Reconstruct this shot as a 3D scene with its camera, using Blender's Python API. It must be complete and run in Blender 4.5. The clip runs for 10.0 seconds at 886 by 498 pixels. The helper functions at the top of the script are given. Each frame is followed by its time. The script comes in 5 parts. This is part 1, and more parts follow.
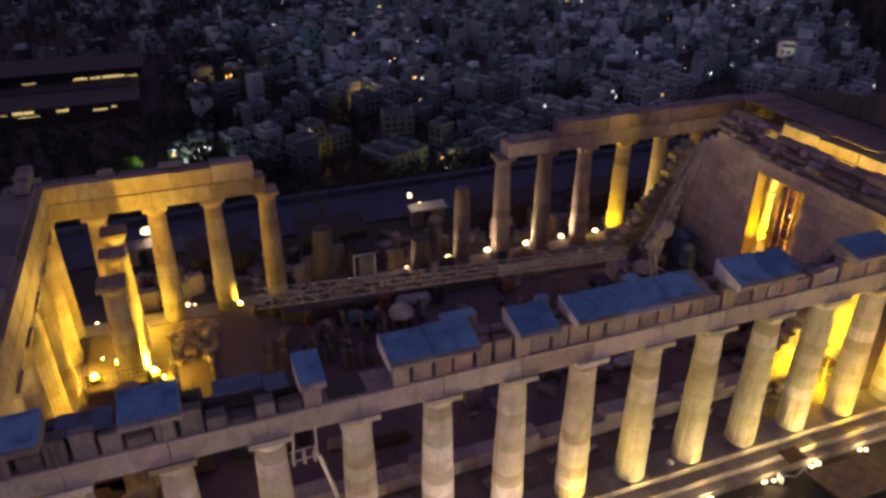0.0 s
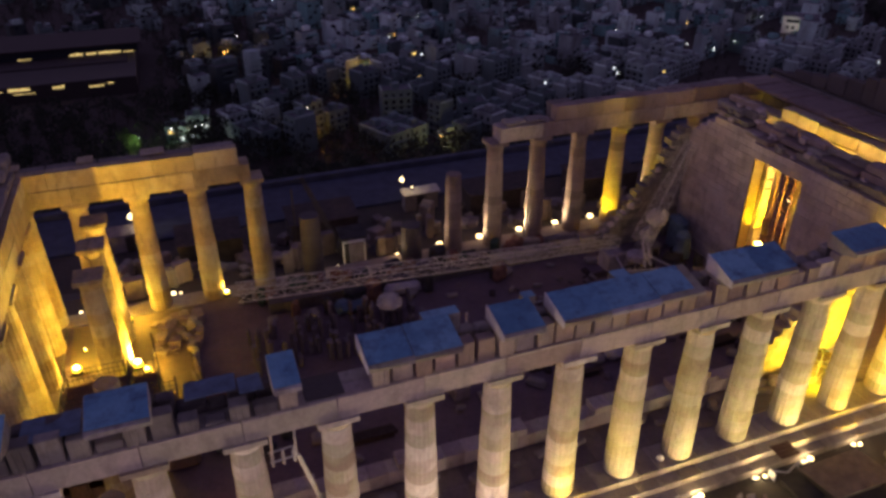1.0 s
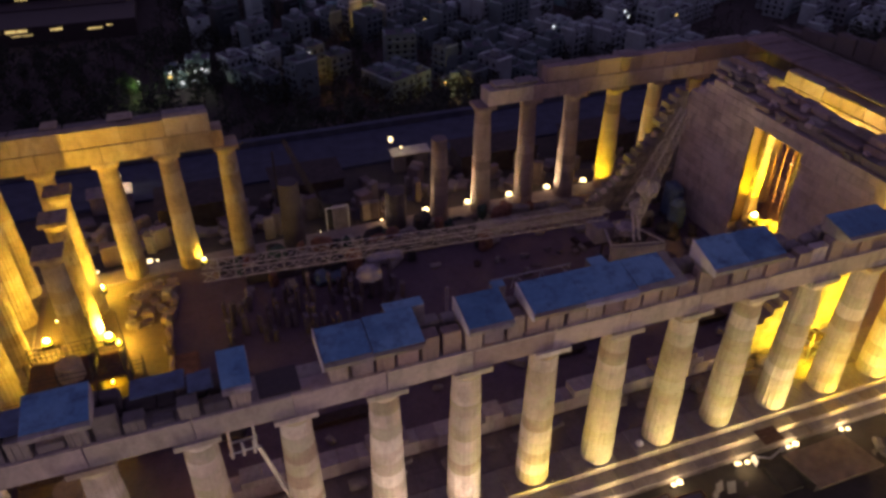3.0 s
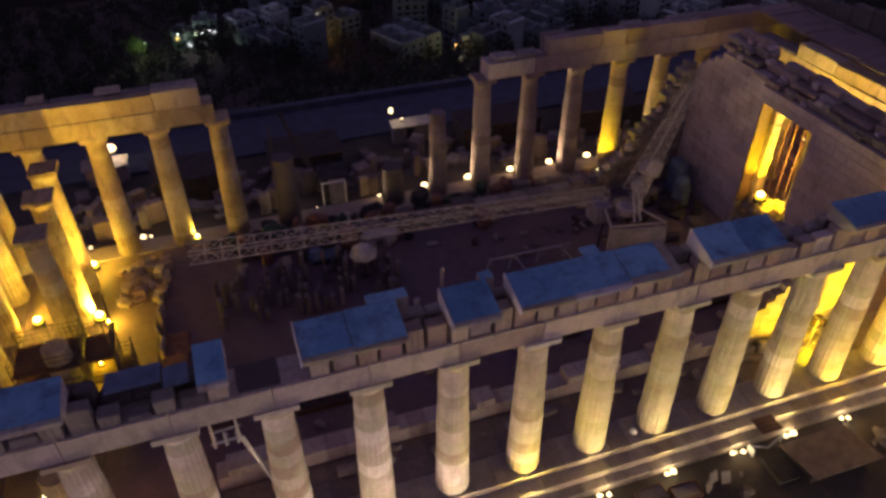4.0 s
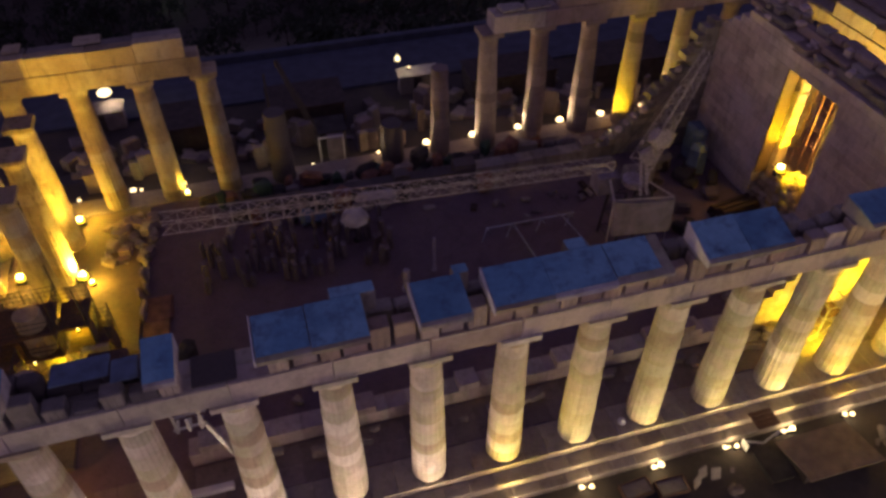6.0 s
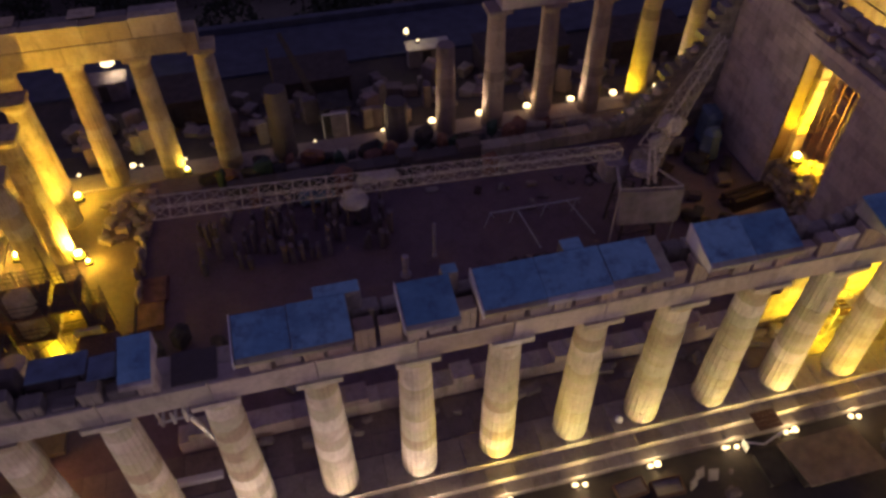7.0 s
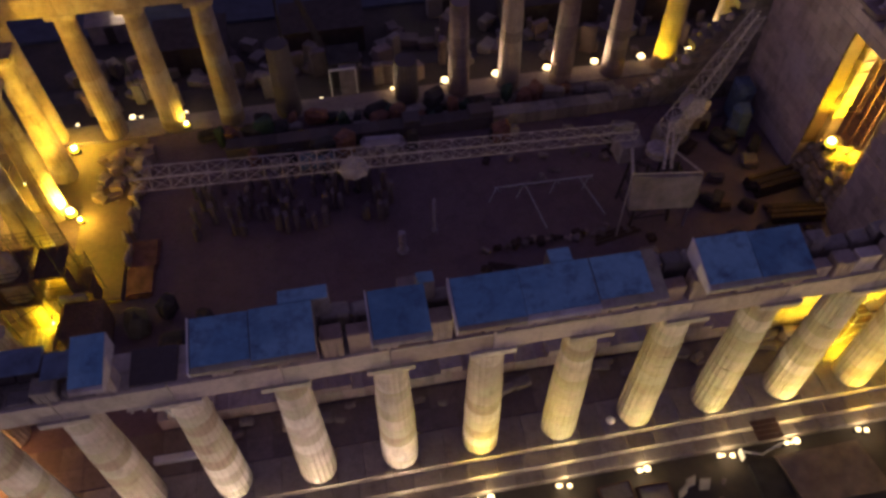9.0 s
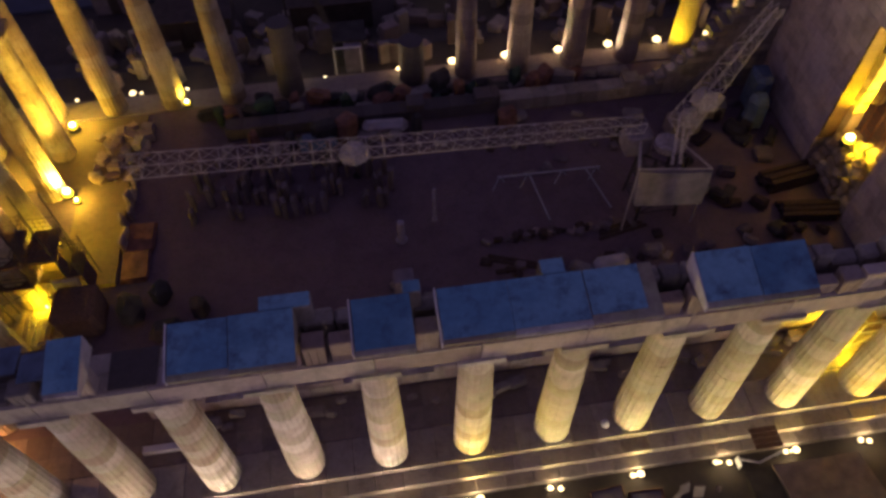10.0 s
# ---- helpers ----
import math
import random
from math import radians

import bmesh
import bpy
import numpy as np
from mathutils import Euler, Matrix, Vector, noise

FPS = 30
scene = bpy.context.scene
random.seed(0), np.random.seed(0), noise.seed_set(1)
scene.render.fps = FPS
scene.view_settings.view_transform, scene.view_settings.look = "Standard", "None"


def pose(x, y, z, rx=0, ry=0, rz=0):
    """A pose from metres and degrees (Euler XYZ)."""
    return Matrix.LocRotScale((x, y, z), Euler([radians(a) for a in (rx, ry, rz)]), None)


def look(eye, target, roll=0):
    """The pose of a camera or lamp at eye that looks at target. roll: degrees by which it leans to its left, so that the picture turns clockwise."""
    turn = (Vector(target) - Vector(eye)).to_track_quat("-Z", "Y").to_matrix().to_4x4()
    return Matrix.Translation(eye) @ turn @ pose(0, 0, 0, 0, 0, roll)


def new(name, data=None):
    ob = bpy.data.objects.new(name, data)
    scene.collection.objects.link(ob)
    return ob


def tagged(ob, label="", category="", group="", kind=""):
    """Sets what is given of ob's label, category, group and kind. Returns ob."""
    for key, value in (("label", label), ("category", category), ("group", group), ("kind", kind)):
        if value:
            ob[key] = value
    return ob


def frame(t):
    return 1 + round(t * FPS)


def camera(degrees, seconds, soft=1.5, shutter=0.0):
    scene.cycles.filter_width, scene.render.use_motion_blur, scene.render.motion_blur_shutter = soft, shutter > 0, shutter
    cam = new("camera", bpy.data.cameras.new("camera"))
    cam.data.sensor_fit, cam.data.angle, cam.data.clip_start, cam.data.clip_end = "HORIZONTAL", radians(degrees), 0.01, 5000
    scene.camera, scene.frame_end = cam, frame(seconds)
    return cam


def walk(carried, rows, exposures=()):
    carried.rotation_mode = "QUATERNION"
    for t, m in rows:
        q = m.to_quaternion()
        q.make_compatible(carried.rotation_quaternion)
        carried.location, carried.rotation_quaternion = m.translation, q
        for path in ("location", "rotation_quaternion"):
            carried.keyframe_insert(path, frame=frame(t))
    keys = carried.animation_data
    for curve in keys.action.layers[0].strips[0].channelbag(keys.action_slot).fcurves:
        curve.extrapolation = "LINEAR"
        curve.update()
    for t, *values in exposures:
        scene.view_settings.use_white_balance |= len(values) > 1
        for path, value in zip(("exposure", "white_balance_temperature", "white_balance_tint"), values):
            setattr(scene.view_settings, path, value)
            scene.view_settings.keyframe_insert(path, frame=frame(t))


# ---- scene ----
cam = camera(62.6, 10.0, 3.1)
PATH = [
    (0, (-23.071, -26.648, 34.022), (-22.444, -24.997, 33.083), -0.0),
    (0.5, (-22.312, -26.066, 34.141), (-21.693, -24.427, 33.176), 0.0),
    (1, (-21.643, -25.553, 34.311), (-21.03, -23.93, 33.315), -0.0),
    (1.5, (-21.031, -25.118, 34.508), (-20.426, -23.509, 33.485), 0.1),
    (2, (-20.301, -24.705, 34.709), (-19.709, -23.111, 33.656), -0.1),
    (2.5, (-19.565, -24.161, 34.852), (-18.984, -22.586, 33.765), 0.0),
    (4, (-17.063, -22.393, 35.337), (-16.549, -20.885, 34.129), -0.2),
    (4.5, (-16.308, -21.764, 35.53), (-15.82, -20.28, 34.281), -0.2),
    (5, (-15.373, -21.08, 35.619), (-14.91, -19.619, 34.334), -0.1),
    (5.5, (-14.538, -20.45, 35.716), (-14.101, -19.01, 34.398), -0.1),
    (7, (-12.094, -18.32, 36.072), (-11.751, -16.955, 34.651), -0.3),
    (7.5, (-11.315, -17.562, 36.228), (-11.004, -16.227, 34.772), -0.4),
    (8, (-10.528, -16.78, 36.333), (-10.25, -15.473, 34.845), -0.5),
    (8.5, (-9.832, -16.023, 36.427), (-9.582, -14.745, 34.909), -0.5),
    (9, (-9.154, -15.217, 36.544), (-8.929, -13.97, 34.996), -0.4),
    (9.5, (-8.478, -14.376, 36.653), (-8.281, -13.163, 35.075), -0.5),
    (10, (-7.77, -13.496, 36.774), (-7.602, -12.317, 35.167), -0.6),
]
walk(cam, [(t, look(eye, target, roll)) for t, eye, target, roll in PATH], [(0, 0.35, 6850, 10), (2, 0.27, 6850, 11), (5, 0.13, 6800, 12), (10, 0.04, 6600, 10)])

# ---- world, lights and exposure ----
world = bpy.data.worlds.new("dusk")
scene.world = world
world.use_nodes = True
wn = world.node_tree.nodes
wl = world.node_tree.links
bg = wn["Background"]
sky_tc = wn.new("ShaderNodeTexCoord")
sky_sep = wn.new("ShaderNodeSeparateXYZ")
sky_ramp = wn.new("ShaderNodeValToRGB")
wl.new(sky_tc.outputs["Generated"], sky_sep.inputs[0])
wl.new(sky_sep.outputs["Z"], sky_ramp.inputs["Fac"])
sky_ramp.color_ramp.elements[0].position = 0.0
sky_ramp.color_ramp.elements[0].color = (0.50, 0.415, 0.66, 1)
sky_ramp.color_ramp.elements[1].position = 0.8
sky_ramp.color_ramp.elements[1].color = (0.050, 0.041, 0.106, 1)
sky_mid = sky_ramp.color_ramp.elements.new(0.2)
sky_mid.color = (0.105, 0.076, 0.148, 1)
wl.new(sky_ramp.outputs["Color"], bg.inputs["Color"])
bg.inputs["Strength"].default_value = 1.12

YELLOW = (1.0, 0.63, 0.06)
LEMON = (1.0, 0.71, 0.015)
AMBER = (1.0, 0.57, 0.22)


def spot(at, to, power, color, angle=100, blend=0.8, radius=0.18):
    data = bpy.data.lights.new("flood", "SPOT")
    data.energy, data.color, data.spot_size, data.spot_blend, data.shadow_soft_size = power, color, radians(angle), blend, radius
    ob = new("flood_beam", data)
    ob.matrix_basis = look(at, to)
    return ob


# ---- materials ----
def nodes_of(name):
    m = bpy.data.materials.new(name)
    m.use_nodes = True
    t = m.node_tree
    return m, t.nodes, t.links, t.nodes["Principled BSDF"]


def stone(name, tones, rough=0.85, scale=1.0, stain=0.5, stain_col=(0.10, 0.08, 0.06), bump=0.35, island=False, spread=1.0, piece=1.0):
    """Stone whose tone changes from piece to piece, with blotches, grain and dark stains."""
    m, n, l, p = nodes_of(name)
    if island:
        info = n.new("ShaderNodeNewGeometry").outputs["Random Per Island"]
    else:
        info = n.new("ShaderNodeObjectInfo").outputs["Random"]
    tc = n.new("ShaderNodeNewGeometry")
    ramp = n.new("ShaderNodeValToRGB")
    e = ramp.color_ramp.elements
    for i, c in enumerate(tones):
        pos = i / (len(tones) - 1)
        el = e[i] if i < 2 else e.new(pos)
        el.position, el.color = pos, (*c, 1)
    for i, c in enumerate(tones):
        e[i].position, e[i].color = i / (len(tones) - 1), (*c, 1)
    big = n.new("ShaderNodeTexNoise")
    big.inputs["Scale"].default_value = 0.55 * scale
    big.inputs["Detail"].default_value = 5
    l.new(tc.outputs["Position"], big.inputs["Vector"])
    add = n.new("ShaderNodeMath")
    add.operation = "MULTIPLY_ADD"
    sub = n.new("ShaderNodeMath")
    sub.operation = "SUBTRACT"
    sub.inputs[1].default_value = 0.5
    l.new(big.outputs["Fac"], sub.inputs[0])
    l.new(sub.outputs[0], add.inputs[0])
    add.inputs[1].default_value = 1.3 * spread
    share = n.new("ShaderNodeMath")
    share.operation = "MULTIPLY_ADD"
    share.inputs[1].default_value, share.inputs[2].default_value = piece, 0.5 - piece / 2
    l.new(info, share.inputs[0])
    l.new(share.outputs[0], add.inputs[2])
    l.new(add.outputs[0], ramp.inputs["Fac"])
    fine = n.new("ShaderNodeTexNoise")
    fine.inputs["Scale"].default_value = 5.0 * scale
    fine.inputs["Detail"].default_value = 8
    fine.inputs["Roughness"].default_value = 0.65
    l.new(tc.outputs["Position"], fine.inputs["Vector"])
    mus = n.new("ShaderNodeTexNoise")
    mus.inputs["Scale"].default_value = 1.7 * scale
    mus.inputs["Detail"].default_value = 9
    mus.inputs["Roughness"].default_value = 0.7
    stretch = n.new("ShaderNodeMapping")
    stretch.inputs["Scale"].default_value = (1.0, 1.0, 0.35)
    l.new(tc.outputs["Position"], stretch.inputs["Vector"])
    l.new(stretch.outputs["Vector"], mus.inputs["Vector"])
    mr = n.new("ShaderNodeMapRange")
    mr.inputs["From Min"].default_value, mr.inputs["From Max"].default_value = 0.5, 0.72
    mr.inputs["To Min"].default_value, mr.inputs["To Max"].default_value = 0.0, stain
    l.new(mus.outputs["Fac"], mr.inputs["Value"])
    mix = n.new("ShaderNodeMix")
    mix.data_type = "RGBA"
    l.new(mr.outputs["Result"], mix.inputs["Factor"])
    l.new(ramp.outputs["Color"], mix.inputs["A"])
    mix.inputs["B"].default_value = (*stain_col, 1)
    grain = n.new("ShaderNodeMix")
    grain.data_type = "RGBA"
    grain.blend_type = "OVERLAY"
    grain.inputs["Factor"].default_value = 0.45
    l.new(mix.outputs["Result"], grain.inputs["A"])
    l.new(fine.outputs["Color"], grain.inputs["B"])
    bw = n.new("ShaderNodeRGBToBW")
    l.new(fine.outputs["Color"], bw.inputs[0])
    l.new(bw.outputs[0], grain.inputs["B"])
    l.new(grain.outputs["Result"], p.inputs["Base Color"])
    p.inputs["Roughness"].default_value = rough
    b = n.new("ShaderNodeBump")
    b.inputs["Strength"].default_value = bump
    b.inputs["Distance"].default_value = 0.06
    l.new(fine.outputs["Fac"], b.inputs["Height"])
    l.new(b.outputs["Normal"], p.inputs["Normal"])
    return m


def plain(name, color, rough=0.6, metal=0.0, vary=0.25, scale=6.0):
    """Paint, metal or cloth with mottling."""
    m, n, l, p = nodes_of(name)
    tc = n.new("ShaderNodeNewGeometry")
    f = n.new("ShaderNodeTexNoise")
    f.inputs["Scale"].default_value = scale
    f.inputs["Detail"].default_value = 6
    l.new(tc.outputs["Position"], f.inputs["Vector"])
    r = n.new("ShaderNodeValToRGB")
    r.color_ramp.elements[0].position, r.color_ramp.elements[1].position = 0.3, 0.7
    r.color_ramp.elements[0].color = (*[c * (1 - vary) for c in color], 1)
    r.color_ramp.elements[1].color = (*[min(1, c * (1 + vary)) for c in color], 1)
    l.new(f.outputs["Fac"], r.inputs["Fac"])
    l.new(r.outputs["Color"], p.inputs["Base Color"])
    p.inputs["Roughness"].default_value, p.inputs["Metallic"].default_value = rough, metal
    b = n.new("ShaderNodeBump")
    b.inputs["Strength"].default_value = 0.2
    b.inputs["Distance"].default_value = 0.02
    l.new(f.outputs["Fac"], b.inputs["Height"])
    l.new(b.outputs["Normal"], p.inputs["Normal"])
    return m


def glow(name, color, strength):
    m, n, l, p = nodes_of(name)
    p.inputs["Base Color"].default_value = (*color, 1)
    p.inputs["Emission Color"].default_value = (*color, 1)
    p.inputs["Emission Strength"].default_value = strength
    return m


MARBLE = stone("weathered_marble", [(0.31, 0.24, 0.18), (0.38, 0.35, 0.23), (0.44, 0.37, 0.31), (0.41, 0.39, 0.29), (0.48, 0.41, 0.36), (0.62, 0.58, 0.53)], spread=1.1, scale=0.8, piece=1.0)
BEAM = stone("architrave_marble", [(0.32, 0.245, 0.235), (0.40, 0.32, 0.305), (0.48, 0.40, 0.375), (0.42, 0.375, 0.31), (0.54, 0.45, 0.41)], spread=0.6, scale=0.8)
# Column marble with the weak light on the south-west row put into it.
MARBLE_DIM = stone("dim_marble", [(0.22, 0.165, 0.15), (0.29, 0.22, 0.195), (0.36, 0.275, 0.24)], stain=0.5)
TAN_FLOOR = stone("tan_floor", [(0.19, 0.14, 0.075), (0.25, 0.185, 0.10), (0.29, 0.22, 0.125)], stain=0.5, scale=0.8)
# Marble darkened in tone for stumps and walls that get little light.
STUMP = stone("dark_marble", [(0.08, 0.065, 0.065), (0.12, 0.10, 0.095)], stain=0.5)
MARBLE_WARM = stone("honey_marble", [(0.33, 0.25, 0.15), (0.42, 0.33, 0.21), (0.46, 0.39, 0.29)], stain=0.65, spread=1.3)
PITTED = stone("pitted_marble", [(0.32, 0.24, 0.14), (0.41, 0.32, 0.20), (0.46, 0.38, 0.28)], stain=0.9, stain_col=(0.09, 0.06, 0.03), scale=1.4, bump=0.9)
MARBLE_WALL = stone("wall_marble", [(0.43, 0.35, 0.325), (0.52, 0.43, 0.40), (0.60, 0.505, 0.47)], stain=0.55, scale=0.6, spread=1.5)
MARBLE_GREY = stone("grey_marble", [(0.16, 0.14, 0.13), (0.24, 0.21, 0.19), (0.34, 0.30, 0.26)], stain=0.7)
FRIEZE = stone("frieze_marble", [(0.30, 0.22, 0.19), (0.42, 0.31, 0.25), (0.38, 0.32, 0.28), (0.52, 0.43, 0.35), (0.46, 0.32, 0.27), (0.64, 0.57, 0.51)], spread=0.25)
CAP = stone("capping", [(0.13, 0.31, 0.47), (0.21, 0.425, 0.57), (0.095, 0.24, 0.375)], stain=0.85, stain_col=(0.05, 0.075, 0.14), rough=0.55, spread=1.7, scale=0.7)
# Red-brown tone takes in the warm bounce light on the south-west frieze.
RED_BROWN_STONE = stone("red_brown_marble", [(0.24, 0.175, 0.155), (0.30, 0.225, 0.195), (0.36, 0.275, 0.24)], stain=0.5)
LINING = stone("dim_lining", [(0.11, 0.066, 0.032), (0.135, 0.085, 0.042)], stain=0.4)
WHITE_MARBLE = stone("white_marble", [(0.66, 0.62, 0.62), (0.74, 0.71, 0.71)], stain=0.3)
STEPS = stone("step_marble", [(0.27, 0.22, 0.18), (0.35, 0.30, 0.25), (0.43, 0.37, 0.31)], stain=0.5, rough=0.75)
PAVING = stone("marble_paving", [(0.16, 0.12, 0.105), (0.21, 0.165, 0.14), (0.26, 0.21, 0.18)], stain=0.6, rough=0.75)
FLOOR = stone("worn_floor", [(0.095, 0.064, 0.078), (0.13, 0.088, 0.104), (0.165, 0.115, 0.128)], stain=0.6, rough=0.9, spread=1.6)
EARTH = stone("rocky_earth", [(0.035, 0.03, 0.028), (0.055, 0.046, 0.04), (0.085, 0.07, 0.06)], stain=0.6, rough=0.95, scale=0.6)
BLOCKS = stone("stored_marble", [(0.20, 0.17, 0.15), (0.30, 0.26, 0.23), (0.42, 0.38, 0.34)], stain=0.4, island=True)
# stored_marble again, its tones lowered to stand for dim light.
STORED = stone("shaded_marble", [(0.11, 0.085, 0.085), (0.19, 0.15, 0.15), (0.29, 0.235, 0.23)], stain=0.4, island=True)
STEEL = plain("galvanised_steel", (0.42, 0.42, 0.44), 0.55, 0.3)
CRANE_PAINT = plain("crane_paint", (0.36, 0.31, 0.32), 0.6, 0.0, 0.3)
DARK_STEEL = plain("dark_steel", (0.07, 0.06, 0.055), 0.6, 0.4)
RUST_SHEET = plain("rusty_sheet", (0.20, 0.095, 0.065), 0.85, 0.0, 0.35, 2.0)
BLUE_TARP = plain("blue_tarp", (0.10, 0.15, 0.22), 0.55, 0.0, 0.3, 2.0)
BOX_PAINT = plain("painted_sheet", (0.42, 0.38, 0.39), 0.6, 0.0, 0.2, 1.5)
CLOTH = plain("grey_cloth", (0.21, 0.175, 0.205), 0.8, 0.0, 0.25, 1.5)
CANVAS = plain("pale_canvas", (0.37, 0.335, 0.35), 0.8, 0.0, 0.25, 1.5)
DARK_CLOTH = plain("dark_cloth", (0.042, 0.038, 0.036), 0.85, 0.0, 0.4, 1.5)
WHITE_PAINT = plain("white_paint", (0.72, 0.70, 0.68), 0.6, 0.0, 0.12)
CONCRETE = plain("concrete", (0.058, 0.069, 0.105), 0.85, 0.0, 0.25, 0.7)
ROOFING = plain("brown_roofing", (0.19, 0.145, 0.12), 0.85, 0.0, 0.3, 1.5)
HOUSING = plain("lamp_housing", (0.05, 0.05, 0.05), 0.5, 0.3)
GLOW_Y = glow("lens_yellow", (1.0, 0.74, 0.05), 2.2)
GLOW_CORE = glow("lamp_core", (1.0, 0.93, 0.5), 9)
GLOW_W = glow("lens_warm", (1.0, 0.80, 0.46), 2.6)
GREY_PAINT = plain("dull_grey_paint", (0.33, 0.29, 0.33), 0.7, 0.0, 0.25)


# ---- mesh helpers ----
class Build:
    """Collects faces for one mesh."""

    def __init__(self):
        self.v, self.f = [], []

    def add(self, verts, faces):
        o = len(self.v)
        self.v += [tuple(p) for p in verts]
        self.f += [tuple(i + o for i in q) for q in faces]
        return self

    def box(self, x0, x1, y0, y1, z0, z1, jag=0.0, rng=None):
        vs = [(x, y, z) for z in (z0, z1) for y in (y0, y1) for x in (x0, x1)]
        if jag:
            r = rng or random
            vs = [(x + r.uniform(-jag, jag), y + r.uniform(-jag, jag), z + r.uniform(-jag, jag) * (z == z1)) for x, y, z in vs]
        return self.add(vs, [(0, 2, 3, 1), (4, 5, 7, 6), (0, 1, 5, 4), (1, 3, 7, 5), (3, 2, 6, 7), (2, 0, 4, 6)])

    def worn(self, x0, x1, y0, y1, z0, z1, b=0.04, jag=0.0, rng=None):
        """A block with chamfered edges and uneven corners."""
        r = rng or random
        cx, cy, cz = (x0 + x1) / 2, (y0 + y1) / 2, (z0 + z1) / 2
        hx, hy, hz = (x1 - x0) / 2, (y1 - y0) / 2, (z1 - z0) / 2
        b = min(b, hx * 0.45, hy * 0.45, hz * 0.45)
        vs, key = [], {}
        for sx in (-1, 1):
            for sy in (-1, 1):
                for sz in (-1, 1):
                    q = 1 + (r.random() * 1.2 if jag else 0)
                    bb = b * q
                    for k in range(3):
                        d = [hx - bb, hy - bb, hz - bb]
                        d[k] = (hx, hy, hz)[k]
                        key[sx, sy, sz, k] = len(vs)
                        vs.append((cx + sx * d[0] + r.uniform(-jag, jag), cy + sy * d[1] + r.uniform(-jag, jag), cz + sz * d[2] + r.uniform(-jag, jag) * (sz > 0)))
        fs = []

        def face(ids, normal):
            a, c, e = (Vector(vs[ids[0]]), Vector(vs[ids[1]]), Vector(vs[ids[2]]))
            fs.append(tuple(ids) if (c - a).cross(e - c).dot(normal) > 0 else tuple(reversed(ids)))

        for k in range(3):
            i, j = (k + 1) % 3, (k + 2) % 3
            for s in (-1, 1):
                ids = []
                for a, c in ((-1, -1), (1, -1), (1, 1), (-1, 1)):
                    t = [0, 0, 0]
                    t[k], t[i], t[j] = s, a, c
                    ids.append(key[(*t, k)])
                nv = Vector((0, 0, 0))
                nv[k] = s
                face(ids, nv)
            for a in (-1, 1):
                for c in (-1, 1):
                    ids = []
                    for s, kk in ((-1, i), (1, i), (1, j), (-1, j)):
                        t = [0, 0, 0]
                        t[k], t[i], t[j] = s, a, c
                        ids.append(key[(*t, kk)])
                    nv = Vector((0, 0, 0))
                    nv[i], nv[j] = a, c
                    face(ids, nv)
        for sx in (-1, 1):
            for sy in (-1, 1):
                for sz in (-1, 1):
                    face([key[sx, sy, sz, k] for k in range(3)], Vector((sx, sy, sz)))
        return self.add(vs, fs)

    def rod(self, a, b, r=0.04, sides=4):
        a, b = Vector(a), Vector(b)
        d = (b - a).normalized()
        u = d.orthogonal().normalized()
        w = d.cross(u)
        vs = []
        for p in (a, b):
            for i in range(sides):
                t = 2 * math.pi * (i + 0.5) / sides
                vs.append(p + (u * math.cos(t) + w * math.sin(t)) * r)
        fs = [(i, (i + 1) % sides, sides + (i + 1) % sides, sides + i) for i in range(sides)]
        fs += [tuple(range(sides))[::-1], tuple(range(sides, 2 * sides))]
        return self.add(vs, fs)

    def tube(self, rings, sides, cx=0.0, cy=0.0):
        """A turned body from (radius, z) rings, closed at both ends."""
        vs = [(cx + r * math.cos(2 * math.pi * i / sides), cy + r * math.sin(2 * math.pi * i / sides), z) for r, z in rings for i in range(sides)]
        fs = []
        for k in range(len(rings) - 1):
            for i in range(sides):
                j = (i + 1) % sides
                fs.append((k * sides + i, k * sides + j, (k + 1) * sides + j, (k + 1) * sides + i))
        fs += [tuple(range(sides))[::-1], tuple(range((len(rings) - 1) * sides, len(rings) * sides))]
        return self.add(vs, fs)

    def mesh(self, name, mat):
        me = bpy.data.meshes.new(name)
        me.from_pydata(self.v, [], self.f)
        me.materials.append(mat)
        me.update()
        return me


def part(name, b, mat, parent, label=""):
    """Links collected faces, or a shared mesh, as one mesh object under a thing or a part."""
    me = b.mesh(name, mat) if isinstance(b, Build) else b
    ob = new(name, me)
    ob.parent = parent
    if label:
        ob["label"] = label
    return ob


def thing(name, at=(0, 0, 0), label="", category="", group="", kind=""):
    ob = new(name)
    ob.empty_display_size = 0.3
    ob.matrix_basis = pose(*at)
    return tagged(ob, label, category, group, kind)


def solid(name, b, mat, label="", category="", group="", kind=""):
    return tagged(new(name, b.mesh(name, mat)), label, category, group, kind)


# ---- temple: columns ----
PITCH = 4.291
SHAFT, CAPITAL = 9.57, 0.86
COLS_X = [-33.72] + [k * PITCH for k in range(-7, 8)] + [33.72]
COLS_Y = [1.0, 4.71, 9.0, 13.29, 17.58, 21.87, 26.16, 29.86]
DRUMS = 11
drum_cache = {}


def shaft_radius(h, low, top):
    s = h / SHAFT
    return low + (top - low) * s + 0.018 * math.sin(math.pi * s)


